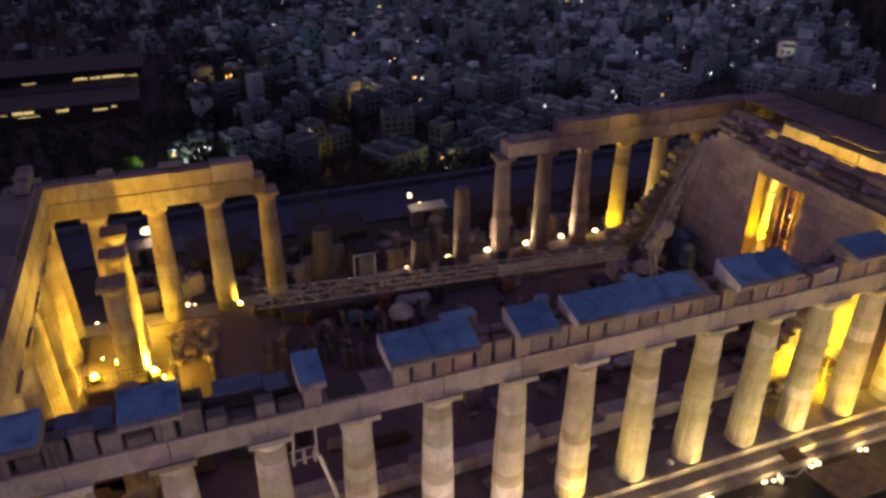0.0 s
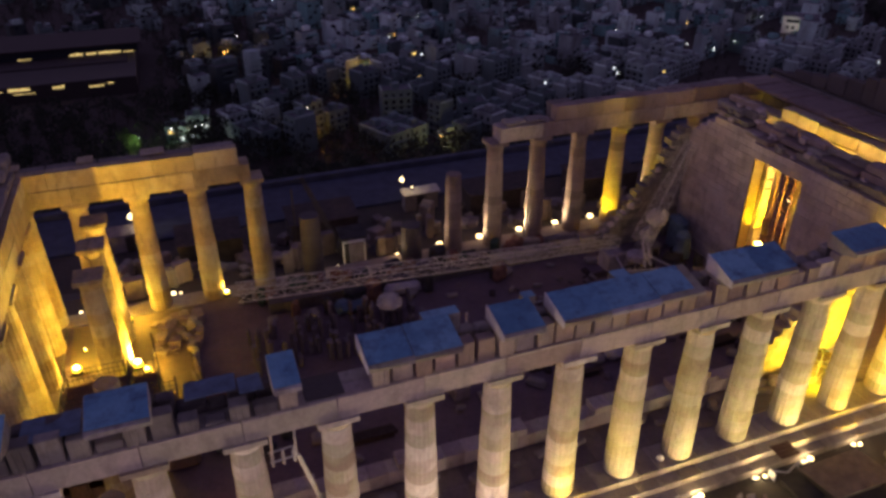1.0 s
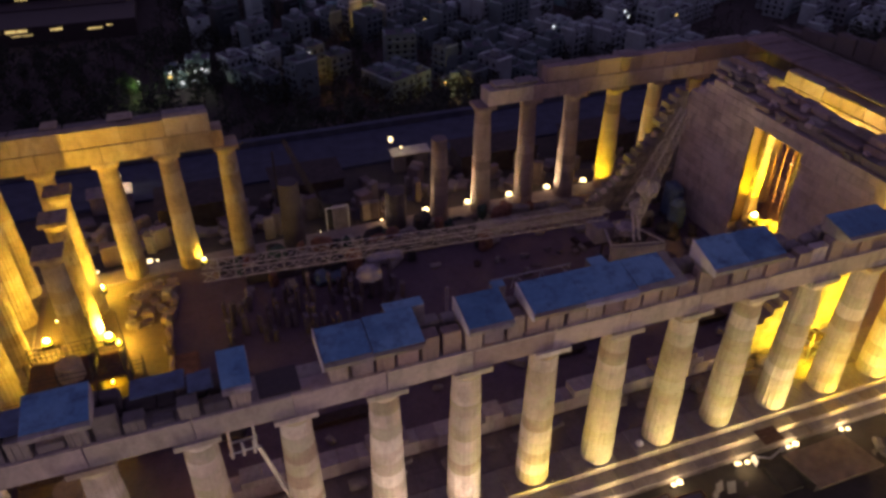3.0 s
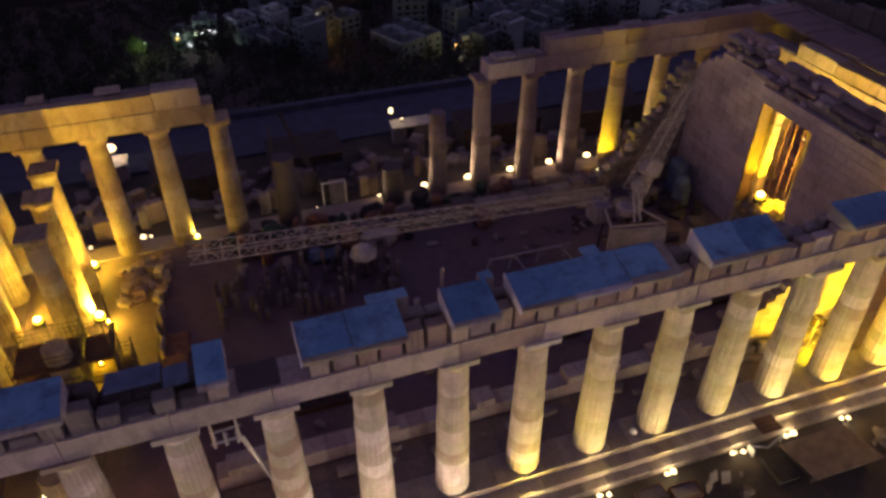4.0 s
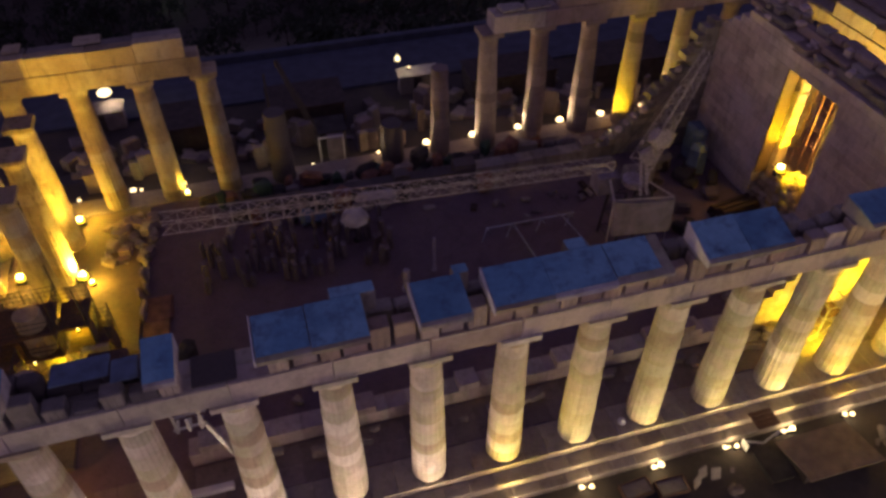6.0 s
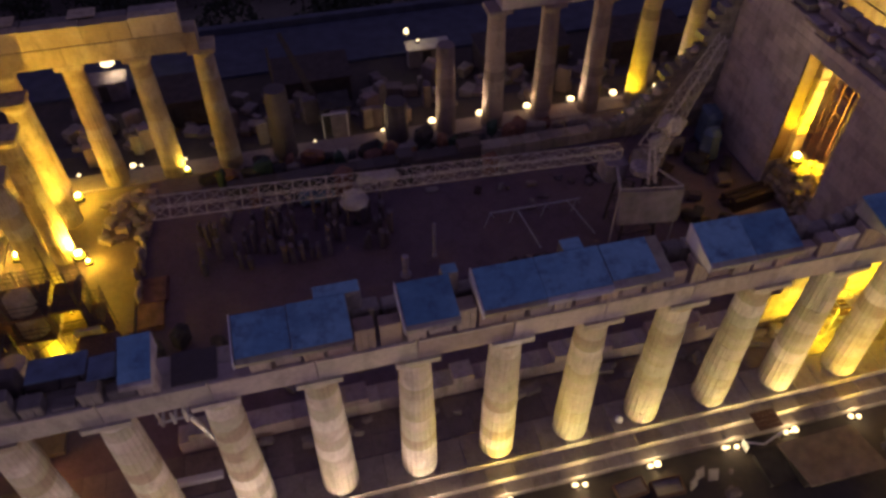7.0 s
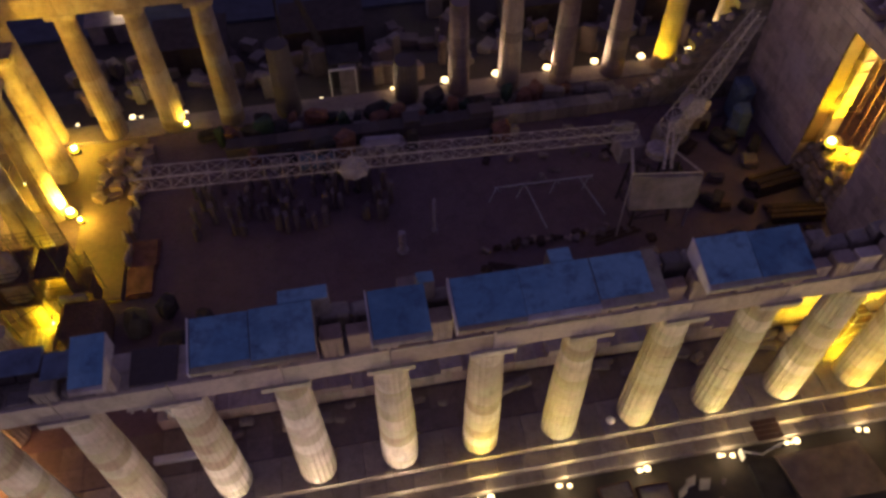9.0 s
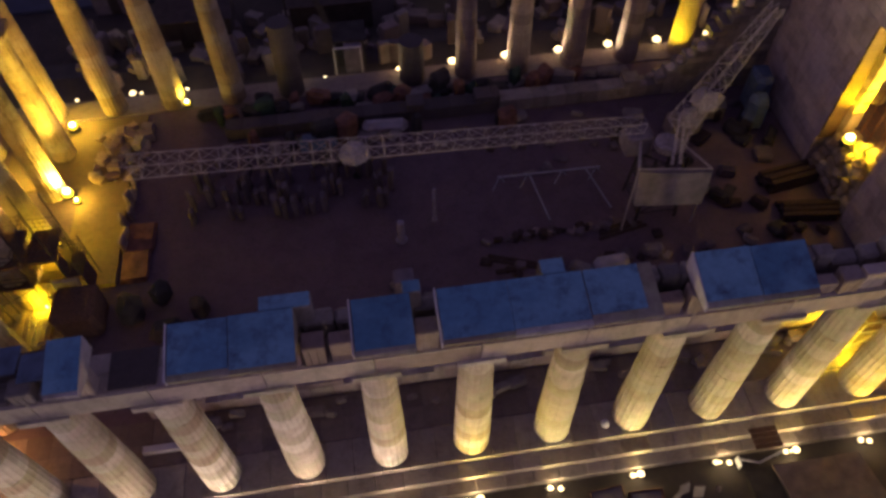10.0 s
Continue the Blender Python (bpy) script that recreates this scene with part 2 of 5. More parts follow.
def drum_mesh(i, variant, mat, size):
    """One fluted column drum: twenty flutes with sharp arrises, chipped joints. Origin on its own bed."""
    key = (i, variant, mat.name, size)
    if key in drum_cache:
        return drum_cache[key]
    r = random.Random(i * 17 + variant * 101 + size)
    low, top = ((0.955, 0.74), (0.83, 0.64), (0.90, 0.69))[size]
    h0, h1 = SHAFT * i / DRUMS, SHAFT * (i + 1) / DRUMS
    H = h1 - h0
    per = 4
    n = 20 * per
    rings = [(0.0, 0.988), (0.015, 1.0), (H * 0.5, 1.0), (H - 0.018, 1.0), (H - 0.003, 0.988)]
    b = Build()
    vs = []
    chips = [(r.random() * n, r.choice((0, 1, 3, 4)), r.uniform(0.01, 0.03), r.uniform(2, 5)) for _ in range(5)]
    for k, (z, s) in enumerate(rings):
        R = shaft_radius(h0 + z, low, top) * s
        for q in range(n):
            f = (q % per) / per
            rr = R * (1 - 0.034 * math.sin(math.pi * f) ** 0.8)
            for c, lv, dep, wid in chips:
                dist = min(abs(q - c), n - abs(q - c))
                if abs(lv - k) <= 1 and dist < wid:
                    rr -= dep * (1 - dist / wid)
            a = 2 * math.pi * q / n
            vs.append((rr * math.cos(a), rr * math.sin(a), z))
    fs = []
    for k in range(len(rings) - 1):
        for q in range(n):
            j = (q + 1) % n
            fs.append((k * n + q, k * n + j, (k + 1) * n + j, (k + 1) * n + q))
    fs += [tuple(range(n))[::-1], tuple(range(4 * n, 5 * n))]
    b.add(vs, fs)
    drum_cache[key] = b.mesh("drum", mat)
    return drum_cache[key]


def capital_meshes(mat, size):
    key = ("cap", mat.name, size)
    if key not in drum_cache:
        k = (1.0, 0.87, 0.92)[size]
        e = Build().tube([(0.75 * k, 0), (0.76 * k, 0.06), (0.79 * k, 0.12), (0.87 * k, 0.3), (0.95 * k, 0.43), (0.97 * k, 0.49), (0.93 * k, 0.51)], 40)
        a = Build().worn(-1.0 * k, 1.0 * k, -1.0 * k, 1.0 * k, 0.508, CAPITAL, 0.03)
        drum_cache[key] = (e.mesh("echinus", mat), a.mesh("abacus", mat))
    return drum_cache[key]


def doric_column(x, y, z=0.0, drums=DRUMS, capital=True, mat=None, size=0, label="", group="", seed=0):
    mat = mat or MARBLE
    col = thing("column", (x, y, z), label, "column", group)
    r = random.Random(seed * 7 + 3)
    for i in range(drums):
        d = part("drum", drum_mesh(i, r.randrange(2), mat, size), mat, col)
        d.matrix_basis = pose(r.uniform(-0.006, 0.006), r.uniform(-0.006, 0.006), SHAFT * i / DRUMS, 0, 0, 18 * r.randrange(20))
    if capital:
        e, a = capital_meshes(mat, size)
        c = part("capital", e, mat, col)
        c.matrix_basis = pose(0, 0, SHAFT)
        part("abacus", a, mat, c)
    return col


TALL = "tall fluted Doric marble column with patched drums and capital"
for i, x in enumerate(COLS_X):
    doric_column(x, 1.0, mat=MARBLE, label=TALL + ", on the stylobate", group="north colonnade", seed=i)
STUMPS = {-12.873: 7, -3.8: 4, 0.3: 9}
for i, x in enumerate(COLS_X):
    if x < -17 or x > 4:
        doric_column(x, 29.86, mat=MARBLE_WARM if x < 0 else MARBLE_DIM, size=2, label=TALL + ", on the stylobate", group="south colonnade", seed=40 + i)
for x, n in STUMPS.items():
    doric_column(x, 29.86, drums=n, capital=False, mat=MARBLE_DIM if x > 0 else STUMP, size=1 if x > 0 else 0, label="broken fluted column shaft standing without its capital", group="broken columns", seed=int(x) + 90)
for i, y in enumerate(COLS_Y[1:-1]):
    doric_column(-33.72, y, mat=MARBLE_WARM, label=TALL + ", at the end facade", group="east facade columns", seed=60 + i)
    doric_column(33.72, y, mat=MARBLE_WARM, label=TALL + ", at the end facade", group="west facade columns", seed=70 + i)
PORCH_Y = [5.5, 9.2, 13.35, 17.55, 21.7, 25.3]
EAST_PORCH = {5.5: (4, False), 9.2: (5, False), 13.35: (6, False), 17.55: (DRUMS, True), 21.7: (DRUMS, True), 25.3: (DRUMS, True)}
for i, (y, (n, c)) in enumerate(EAST_PORCH.items()):
    doric_column(-28.6, y, 0.35, n, c, PITTED if y > 20 else MARBLE_WARM, 1, "inner porch Doric column of honey-coloured marble" + ("" if c else ", broken off part-way"), "east porch columns", 80 + i)
for i, y in enumerate(PORCH_Y):
    doric_column(28.9, y, 0.7, DRUMS, True, MARBLE_WARM, 1, "inner porch Doric column of honey-coloured marble", "west porch columns", 90 + i)


# ---- temple: entablature ----
def beam(name, kids, label, category="entablature"):
    e = thing(name, (0, 0, 0), label, category, "", "")
    for kname, b, mat, lab in kids:
        part(kname, b, mat, e, lab)
    return e


def along(axis, u0, u1, v0, v1, z0, z1, b=0.022, jag=0.009, rng=None):
    """A worn block that runs along x or along y."""
    if axis == "x":
        return Build().worn(u0, u1, v0, v1, z0, z1, b, jag, rng)
    return Build().worn(v0, v1, u0, u1, z0, z1, b, jag, rng)


ARCH0, ARCH1, FRZ1, GEI1 = 10.434, 11.78, 13.13, 13.68


def architrave(ent, axis, stations, face, back, mat, rng, taenia=0):
    """Architrave blocks from column to column, an outer and an inner row, and the fillet along the outer face."""
    mid = (face + back) / 2
    for a, c in zip(stations, stations[1:]):
        dz = rng.uniform(-0.02, 0.02)
        part("architrave_block", along(axis, a + 0.012, c - 0.012, min(face, mid) + (0.012 if mid < face else 0), max(face, mid) - 0.012, ARCH0, ARCH1 + dz, rng=rng), mat, ent)
        part("architrave_block", along(axis, a + 0.012, c - 0.012, min(back, mid) + 0.012, max(back, mid), ARCH0, ARCH1 - 0.03 + dz, rng=rng), mat, ent)
        if taenia:
            f0, f1 = sorted((face, face + taenia * 0.07))
            part("taenia", along(axis, a + 0.05, c - 0.05, f0, f1, ARCH1 - 0.16, ARCH1 - 0.02, 0.015, 0.006, rng), mat, ent)


north = thing("north_entablature", (0, 0, 0), "ruined marble entablature with triglyphs resting on the north columns", "entablature")
rng = random.Random(5)
NF, NB = 0.11, 1.89
architrave(north, "x", [-34.6] + COLS_X[1:-1] + [34.6], NF, NB, BEAM, rng, -1)


def triglyph(x, y0, z1, rng, w=0.845):
    """Three upright bars with two channels between them, one block."""
    b = Build()
    b.worn(x - w / 2, x + w / 2, y0 + 0.045, y0 + 0.72, ARCH1 + 0.004, z1, 0.02, 0.01, rng)
    for k in (-1, 0, 1):
        b.worn(x + k * w / 3 - w / 7.6, x + k * w / 3 + w / 7.6, y0, y0 + 0.045, ARCH1 + 0.004, z1 - 0.14, 0.02, 0.006, rng)
    b.worn(x - w / 2, x + w / 2, y0 - 0.01, y0 + 0.045, z1 - 0.135, z1, 0.015, 0.006, rng)
    return b


for a, c, y0, y1, z in ((-30.0, -27.7, 0.3, 1.8, ARCH1 + 1.24), (-23.6, -21.4, 0.75, 1.9, ARCH1 + 1.22), (-21.3, -20.3, 0.3, 1.5, ARCH1 + 1.26)):
    part("sheeting", Build().worn(a, c, y0, y1, z, z + 0.07, 0.02, 0.03, rng), BLUE_TARP, north, "dark blue sheeting over the low blocks")
# Dark slab put where the architrave's top only lies in shade.
part("sooty_slab", Build().worn(-18.55, -16.75, 0.22, 1.86, ARCH1 + 0.03, ARCH1 + 0.1, 0.02, 0.02, rng), STUMP, north, "dark slab standing for shade on the bare architrave")
# stretches of cornice that still lie on the frieze: x from, x to, height of the back edge
COVERS = [(-34.4, -30.3, 13.95), (-27.4, -24.9, 14.0), (-19.95, -18.75, 14.05), (-15.75, -13.6, 14.05), (-13.59, -11.25, 14.1), (-9.15, -6.95, 14.1),
          (-5.95, -3.3, 14.1), (-3.29, -0.4, 14.1), (-0.39, 2.3, 14.08), (4.0, 6.2, 14.3), (6.21, 8.45, 14.25), (12.6, 16.2, 14.0), (20.0, 34.5, 14.0)]
GAPS = [(-18.6, -16.7)]
FULL = [(-27.6, -24.4), (-20.2, -18.6), (-16.8, 9.6), (12.0, 34.6), (-34.6, -30.0)]
x = -34.3
k = -16
while k <= 16:
    tx = k * PITCH / 2
    k += 1
    if abs(tx) > 33.9 or any(a < tx < c for a, c in GAPS):
        continue
    high = any(a <= tx <= c for a, c in FULL)
    zt = FRZ1 if high else ARCH1 + rng.uniform(0.75, 1.2)
    # Eastern blocks take darker marble, standing for the shade they lie in.
    part("triglyph", triglyph(tx, NF - 0.02, zt - (0 if high else 0.1), rng), MARBLE_GREY if tx < -19.5 else FRIEZE, north)
    nx = tx + PITCH / 2
    if nx < 34 and not any(a < tx + PITCH / 4 < c for a, c in GAPS):
        zm = zt if rng.random() < 0.7 else zt - rng.uniform(0.3, 0.7)
        part("metope", Build().worn(tx + rng.uniform(0.5, 0.68), nx - rng.uniform(0.48, 0.62), NF + rng.uniform(0.0, 0.1), NF + 0.6, ARCH1 + 0.004, zm, 0.03, 0.012, rng), MARBLE_GREY if tx < -19.5 else FRIEZE, north)
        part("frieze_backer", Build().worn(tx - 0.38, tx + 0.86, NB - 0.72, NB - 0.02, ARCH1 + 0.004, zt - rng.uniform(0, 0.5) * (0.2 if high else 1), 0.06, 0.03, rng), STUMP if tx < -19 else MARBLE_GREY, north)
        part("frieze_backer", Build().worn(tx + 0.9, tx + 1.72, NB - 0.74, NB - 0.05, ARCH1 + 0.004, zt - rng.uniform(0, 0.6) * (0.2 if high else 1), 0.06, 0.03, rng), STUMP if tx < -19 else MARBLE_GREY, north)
for a, c, zb in COVERS:
    b = Build()
    # a cornice slab: thin front lip, sloping top that rises to the back
    y0, y1 = -0.78, 1.32
    vs = []
    for xx in (a, c):
        vs += [(xx, y0, GEI1 - 0.26), (xx, NF, FRZ1 + 0.006), (xx, y1, FRZ1 + 0.006), (xx, y1, zb), (xx, y0 + 0.1, GEI1), (xx, y0, GEI1 - 0.04)]
    jx = [rng.uniform(-0.03, 0.03) for _ in vs]
    vs = [(p[0] + j, p[1] + j, p[2] + j * 0.5) for p, j in zip(vs, jx)]
    b.add(vs, [(5, 4, 3, 2, 1, 0), (6, 7, 8, 9, 10, 11)] + [(i, (i + 1) % 6, 6 + (i + 1) % 6, 6 + i) for i in range(6)])
    part("cornice_slab", b, MARBLE, north)
    f0, e0, e1 = rng.uniform(0.0, 0.12), rng.uniform(0.0, 0.02), rng.uniform(0.0, 0.03)
    if a == -0.39:
        f0, e0, e1 = 0.22, 0.03, 0.55
    zf = GEI1 + (zb - GEI1) * f0 / (y1 - y0)
    part("capping", Build().add([(a + e0, y0 + 0.12 + f0, zf + 0.015), (c - e1, y0 + 0.12 + f0, zf + 0.015), (c - e1, y1 - 0.02, zb + 0.015), (a + e0, y1 - 0.02, zb + 0.015),
                                (a + e0, y0 + 0.12 + f0, zf + 0.06), (c - e1, y0 + 0.12 + f0, zf + 0.06), (c - e1, y1 - 0.02, zb + 0.07), (a + e0, y1 - 0.02, zb + 0.07)],
                               [(0, 3, 2, 1), (4, 5, 6, 7), (0, 1, 5, 4), (1, 2, 6, 5), (2, 3, 7, 6), (3, 0, 4, 7)]), CAP, north, "blue-grey capping on the cornice")
    # Whitish end slabs carry the sky light on the cornice's end faces.
    if a in (-15.75, -9.15, -5.95, 4.0):
        part("end_slab", Build().add([(xx, y, z) for xx in (a - 0.09, a - 0.035) for y, z in ((y0 + 0.02, GEI1 - 0.3), (y1 + 0.02, FRZ1 + 0.3), (y1 + 0.02, zb + 0.11), (y0 + 0.02, GEI1 + 0.1))],
                                     [(0, 1, 2, 3), (7, 6, 5, 4), (0, 4, 5, 1), (1, 5, 6, 2), (2, 6, 7, 3), (3, 7, 4, 0)]), WHITE_MARBLE, north, "whitish slab added for the sky-lit end of the cornice")
    tx = math.ceil((a + 0.3) / (PITCH / 4)) * PITCH / 4
    while tx < c - 0.3:
        part("mutule", Build().worn(tx - 0.4, tx + 0.4, y0 + 0.14, NF - 0.06, GEI1 - 0.36, GEI1 - 0.262, 0.015, 0.004, rng), MARBLE, north)
        tx += PITCH / 4

for a, c, y1 in ((-1.9, -0.95, 2.05), (-12.5, -10.6, 2.0), (-7.2, -6.5, 1.9)):
    part("backing_slab", Build().worn(a, c, 1.34, y1, FRZ1 - 0.6, 14.08, 0.05, 0.03, rng), MARBLE_GREY, north)
    part("capping", Build().worn(a + 0.02, c - 0.02, 1.36, y1 - 0.02, 14.09, 14.14, 0.01, 0.004, rng), CAP, north, "blue-grey capping on the cornice")

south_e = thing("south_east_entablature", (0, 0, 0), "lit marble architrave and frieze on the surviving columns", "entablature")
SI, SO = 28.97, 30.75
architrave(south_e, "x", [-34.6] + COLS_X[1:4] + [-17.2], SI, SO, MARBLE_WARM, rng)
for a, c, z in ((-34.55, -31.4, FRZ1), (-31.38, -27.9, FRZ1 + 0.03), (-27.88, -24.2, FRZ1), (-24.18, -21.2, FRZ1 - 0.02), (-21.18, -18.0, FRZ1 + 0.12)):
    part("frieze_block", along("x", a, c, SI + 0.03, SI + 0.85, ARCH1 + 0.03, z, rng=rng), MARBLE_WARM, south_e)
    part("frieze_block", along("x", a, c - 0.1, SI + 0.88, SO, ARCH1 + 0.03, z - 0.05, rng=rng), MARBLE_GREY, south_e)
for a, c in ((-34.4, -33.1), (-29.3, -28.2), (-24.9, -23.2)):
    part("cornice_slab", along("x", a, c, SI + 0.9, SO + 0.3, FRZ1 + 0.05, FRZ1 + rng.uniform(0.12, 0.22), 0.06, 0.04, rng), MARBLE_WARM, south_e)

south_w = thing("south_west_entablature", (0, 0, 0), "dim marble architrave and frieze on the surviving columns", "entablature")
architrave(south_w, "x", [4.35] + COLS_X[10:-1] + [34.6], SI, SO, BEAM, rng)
a = 9.6
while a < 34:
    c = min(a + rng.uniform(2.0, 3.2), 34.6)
    part("frieze_block", along("x", a, c - 0.02, SI + 0.03, SI + 0.9, ARCH1 + 0.03, FRZ1 + rng.uniform(-0.05, 0.1), 0.03, 0.02, rng), RED_BROWN_STONE, south_w)
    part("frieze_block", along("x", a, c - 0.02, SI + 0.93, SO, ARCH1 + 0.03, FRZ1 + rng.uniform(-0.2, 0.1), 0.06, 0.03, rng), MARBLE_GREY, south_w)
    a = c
for a in (5.0, 7.1):
    part("frieze_block", along("x", a, a + 1.9, SI + 0.2, SO - 0.3, ARCH1 + 0.03, ARCH1 + 0.35, 0.08, 0.05, rng), MARBLE_GREY, south_w)

for nm, xin, xout, mat in (("east_entablature", -32.83, -34.6, MARBLE_WARM), ("west_entablature", 32.83, 34.6, MARBLE_GREY)):
    e = thing(nm, (0, 0, 0), "marble entablature with remains of the gable over the end facade", "entablature")
    st = [1.95] + COLS_Y[1:-1] + [28.9]
    architrave(e, "y", st, xin, xout, mat, rng)
    s = 1 if xin > 0 else -1
    for a, c in zip(st, st[1:]):
        lo, hi = sorted((xin + s * 0.02, xin + s * 0.85))
        part("frieze_block", along("y", a + 0.01, c - 0.01, lo, hi, ARCH1 + 0.03, FRZ1 + rng.uniform(-0.03, 0.05), rng=rng), mat, e)
        lo, hi = sorted((xin + s * 0.88, xout))
        part("frieze_block", along("y", a + 0.01, c - 0.01, lo, hi, ARCH1 + 0.03, FRZ1, rng=rng), MARBLE_GREY, e)
        lo, hi = sorted((xin + s * 0.35, xout + s * 0.7))
        part("cornice_slab", along("y", a + 0.02, c - 0.02, lo, hi, FRZ1 + 0.06, GEI1 + rng.uniform(-0.05, 0.1), 0.06, 0.03, rng), MARBLE_GREY, e)
    if s > 0:
        yy = 2.2
        while yy < 28.5:
            wide = rng.uniform(1.0, 2.6)
            h = (1 - abs(yy + 0.6 - 15.44) / 14.5) * 2.9
            if h > 0.3:
                part("gable_block", along("y", yy, yy + wide - 0.02, xin + 0.75, xin + 1.5 + rng.uniform(-0.15, 0.1), GEI1 + 0.12, GEI1 + 0.12 + h * rng.uniform(0.8, 1.0), 0.06, 0.04, rng), STUMP, e)
            yy += wide
    else:
        for yy, h in ((28.9, 0.9), (27.6, 1.0), (26.3, 0.7), (1.2, 0.8), (2.5, 0.6)):
            part("gable_block", along("y", yy, yy + 1.2, xin - 1.5, xin - 0.5, GEI1 + 0.12, GEI1 + 0.12 + h, 0.1, 0.06, rng), MARBLE_GREY, e)

porch_w = thing("west_porch_entablature", (0, 0, 0), "lit inner face of the marble beam over the porch columns", "entablature")
for a, c in zip([4.7, 9.2, 13.35, 17.55, 21.7], [9.2, 13.35, 17.55, 21.7, 26.2]):
    part("architrave_block", along("y", a + 0.01, c - 0.01, 28.1, 29.7, 11.136, 12.1, rng=rng), MARBLE_WARM, porch_w)
    part("frieze_block", along("y", a + 0.01, c - 0.01, 28.14, 29.65, 12.11, 13.2 - (0.9 if a > 21 else 0) + rng.uniform(-0.06, 0.05), 0.05, 0.02, rng=rng), MARBLE_GREY if a > 21 else MARBLE_WARM, porch_w)

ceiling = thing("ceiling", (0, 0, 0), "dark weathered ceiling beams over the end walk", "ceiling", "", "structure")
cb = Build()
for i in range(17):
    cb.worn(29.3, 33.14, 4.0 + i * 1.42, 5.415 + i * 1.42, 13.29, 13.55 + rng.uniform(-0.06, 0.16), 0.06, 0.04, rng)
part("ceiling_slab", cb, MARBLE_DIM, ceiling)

# ---- temple: steps and floor ----
krepis = thing("krepis", (0, 0, 0), "three worn marble steps that carry the temple", "temple steps", "", "structure")
STEP = [(0.0, 0.08), (-0.52, 0.87), (-1.04, 1.5), (-1.58, 2.1)]
r2 = random.Random(11)
for lvl in range(3):
    z1, out = STEP[lvl]
    z0 = STEP[lvl + 1][0]
    y0, y1, x0, x1 = -out, 30.88 + out, -34.75 - out, 34.75 + out
    xx = x0
    while xx < x1 - 0.2:
        w = min(r2.uniform(1.35, 1.55) if lvl else PITCH / 3, x1 - xx)
        part("step_block", Build().worn(xx + 0.006, xx + w - 0.006, y0, y0 + 0.84 + (1.16 if lvl == 0 else 0.0), z0, z1 - r2.uniform(0, 0.012), 0.02, 0.008, r2), STEPS, krepis)
        xx += w
    for a, c in ((y1 - 1.9, y1),):
        b = Build().worn(x0, x1, a, c, z0, z1, 0.03)
        part("south_step", b, PAVING, krepis)
    part("end_step", Build().worn(x0, x0 + 1.9, y0 + 1.93, y1 - 1.905, z0, z1, 0.03), PAVING, krepis)
    part("end_step", Build().worn(x1 - 1.9, x1, y0 + 1.93, y1 - 1.905, z0, z1, 0.03), PAVING, krepis)

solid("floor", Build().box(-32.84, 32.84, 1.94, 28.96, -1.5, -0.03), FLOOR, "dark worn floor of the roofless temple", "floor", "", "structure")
paving = thing("pteron_paving", (0, 0, 0), "worn marble paving slabs of the side walk", "paving", "", "structure")
xx = -32.8
while xx < 32.5:
    w = r2.uniform(1.2, 1.6)
    for yy, d in ((1.95, 1.25), (3.22, 1.3)):
        part("paving_slab", Build().worn(xx + 0.01, xx + w - 0.01, yy, yy + d, -0.03, r2.uniform(-0.012, 0.008), 0.015, 0.004, r2), PAVING, paving)
    xx += w


# ---- temple: inner walls, laid in courses ----
def coursed_wall(name, axis, u0, u1, v0, v1, top, mat, label, holes=(), course=0.525, length=1.22, seed=0, base=0.0):
    """A wall of separate blocks; top(u) gives its ruined height, holes leave openings (u0, u1, z1)."""
    w = thing(name, (0, 0, 0), label, "wall", "", "structure")
    r = random.Random(seed)
    z, row = base, 0
    while z < 14.6:
        h = course * (2.0 if row == 0 else 1.0)
        u = u0 - (length / 2 if row % 2 else 0)
        while u < u1:
            a, c = max(u, u0), min(u + length, u1)
            u += length
            if c - a < 0.15 or top((a + c) / 2) < z + h * 0.55:
                continue
            spans = [(a, c)]
            for h0, h1, hz in holes:
                if z < hz - 0.1:
                    spans = [q for s0, s1 in spans for q in ((s0, min(s1, h0 + r.uniform(-0.02, 0.06))), (max(s0, h1 - r.uniform(-0.02, 0.06)), s1)) if q[1] - q[0] > 0.12]
            for a, c in spans:
                p = r.uniform(-0.006, 0.006)
                part("ashlar_block", along(axis, a + 0.004, c - 0.004, v0 + p, v1 + p, z, z + h - 0.004, 0.012, 0.006, r), mat, w)
        z += h
        row += 1
    return w


def ruin(u):
    """Height of the stepped ruin, rising ever more steeply towards the cross wall."""
    return 1.0 + 11.2 * max(0.0, (u - 10.5) / 11.0) ** 2.2


coursed_wall("wall_west", "y", 4.6, 26.3, 21.6, 23.6, lambda u: 12.5 if u < 18 else 13.1 if u < 21.5 else 13.3 - (u - 21.5) * 0.75, MARBLE_WALL,
             "tall marble cross wall with a great doorway, ruined at the top", [(11.9, 17.1, 11.2)], 0.62, 1.7, 1)
coursed_wall("wall_south", "x", 2.0, 21.58, 25.15, 26.3, lambda u: ruin(u) + 0.3 * math.sin(u * 2.3), MARBLE_GREY,
             "stepped ruin of the marble south cella wall", (), 0.525, 1.22, 2)
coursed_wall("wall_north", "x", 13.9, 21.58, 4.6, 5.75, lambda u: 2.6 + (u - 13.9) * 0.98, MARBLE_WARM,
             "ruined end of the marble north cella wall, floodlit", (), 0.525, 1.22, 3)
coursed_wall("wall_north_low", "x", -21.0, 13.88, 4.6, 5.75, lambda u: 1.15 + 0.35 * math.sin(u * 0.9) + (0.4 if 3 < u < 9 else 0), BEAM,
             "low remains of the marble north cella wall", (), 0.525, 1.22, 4)
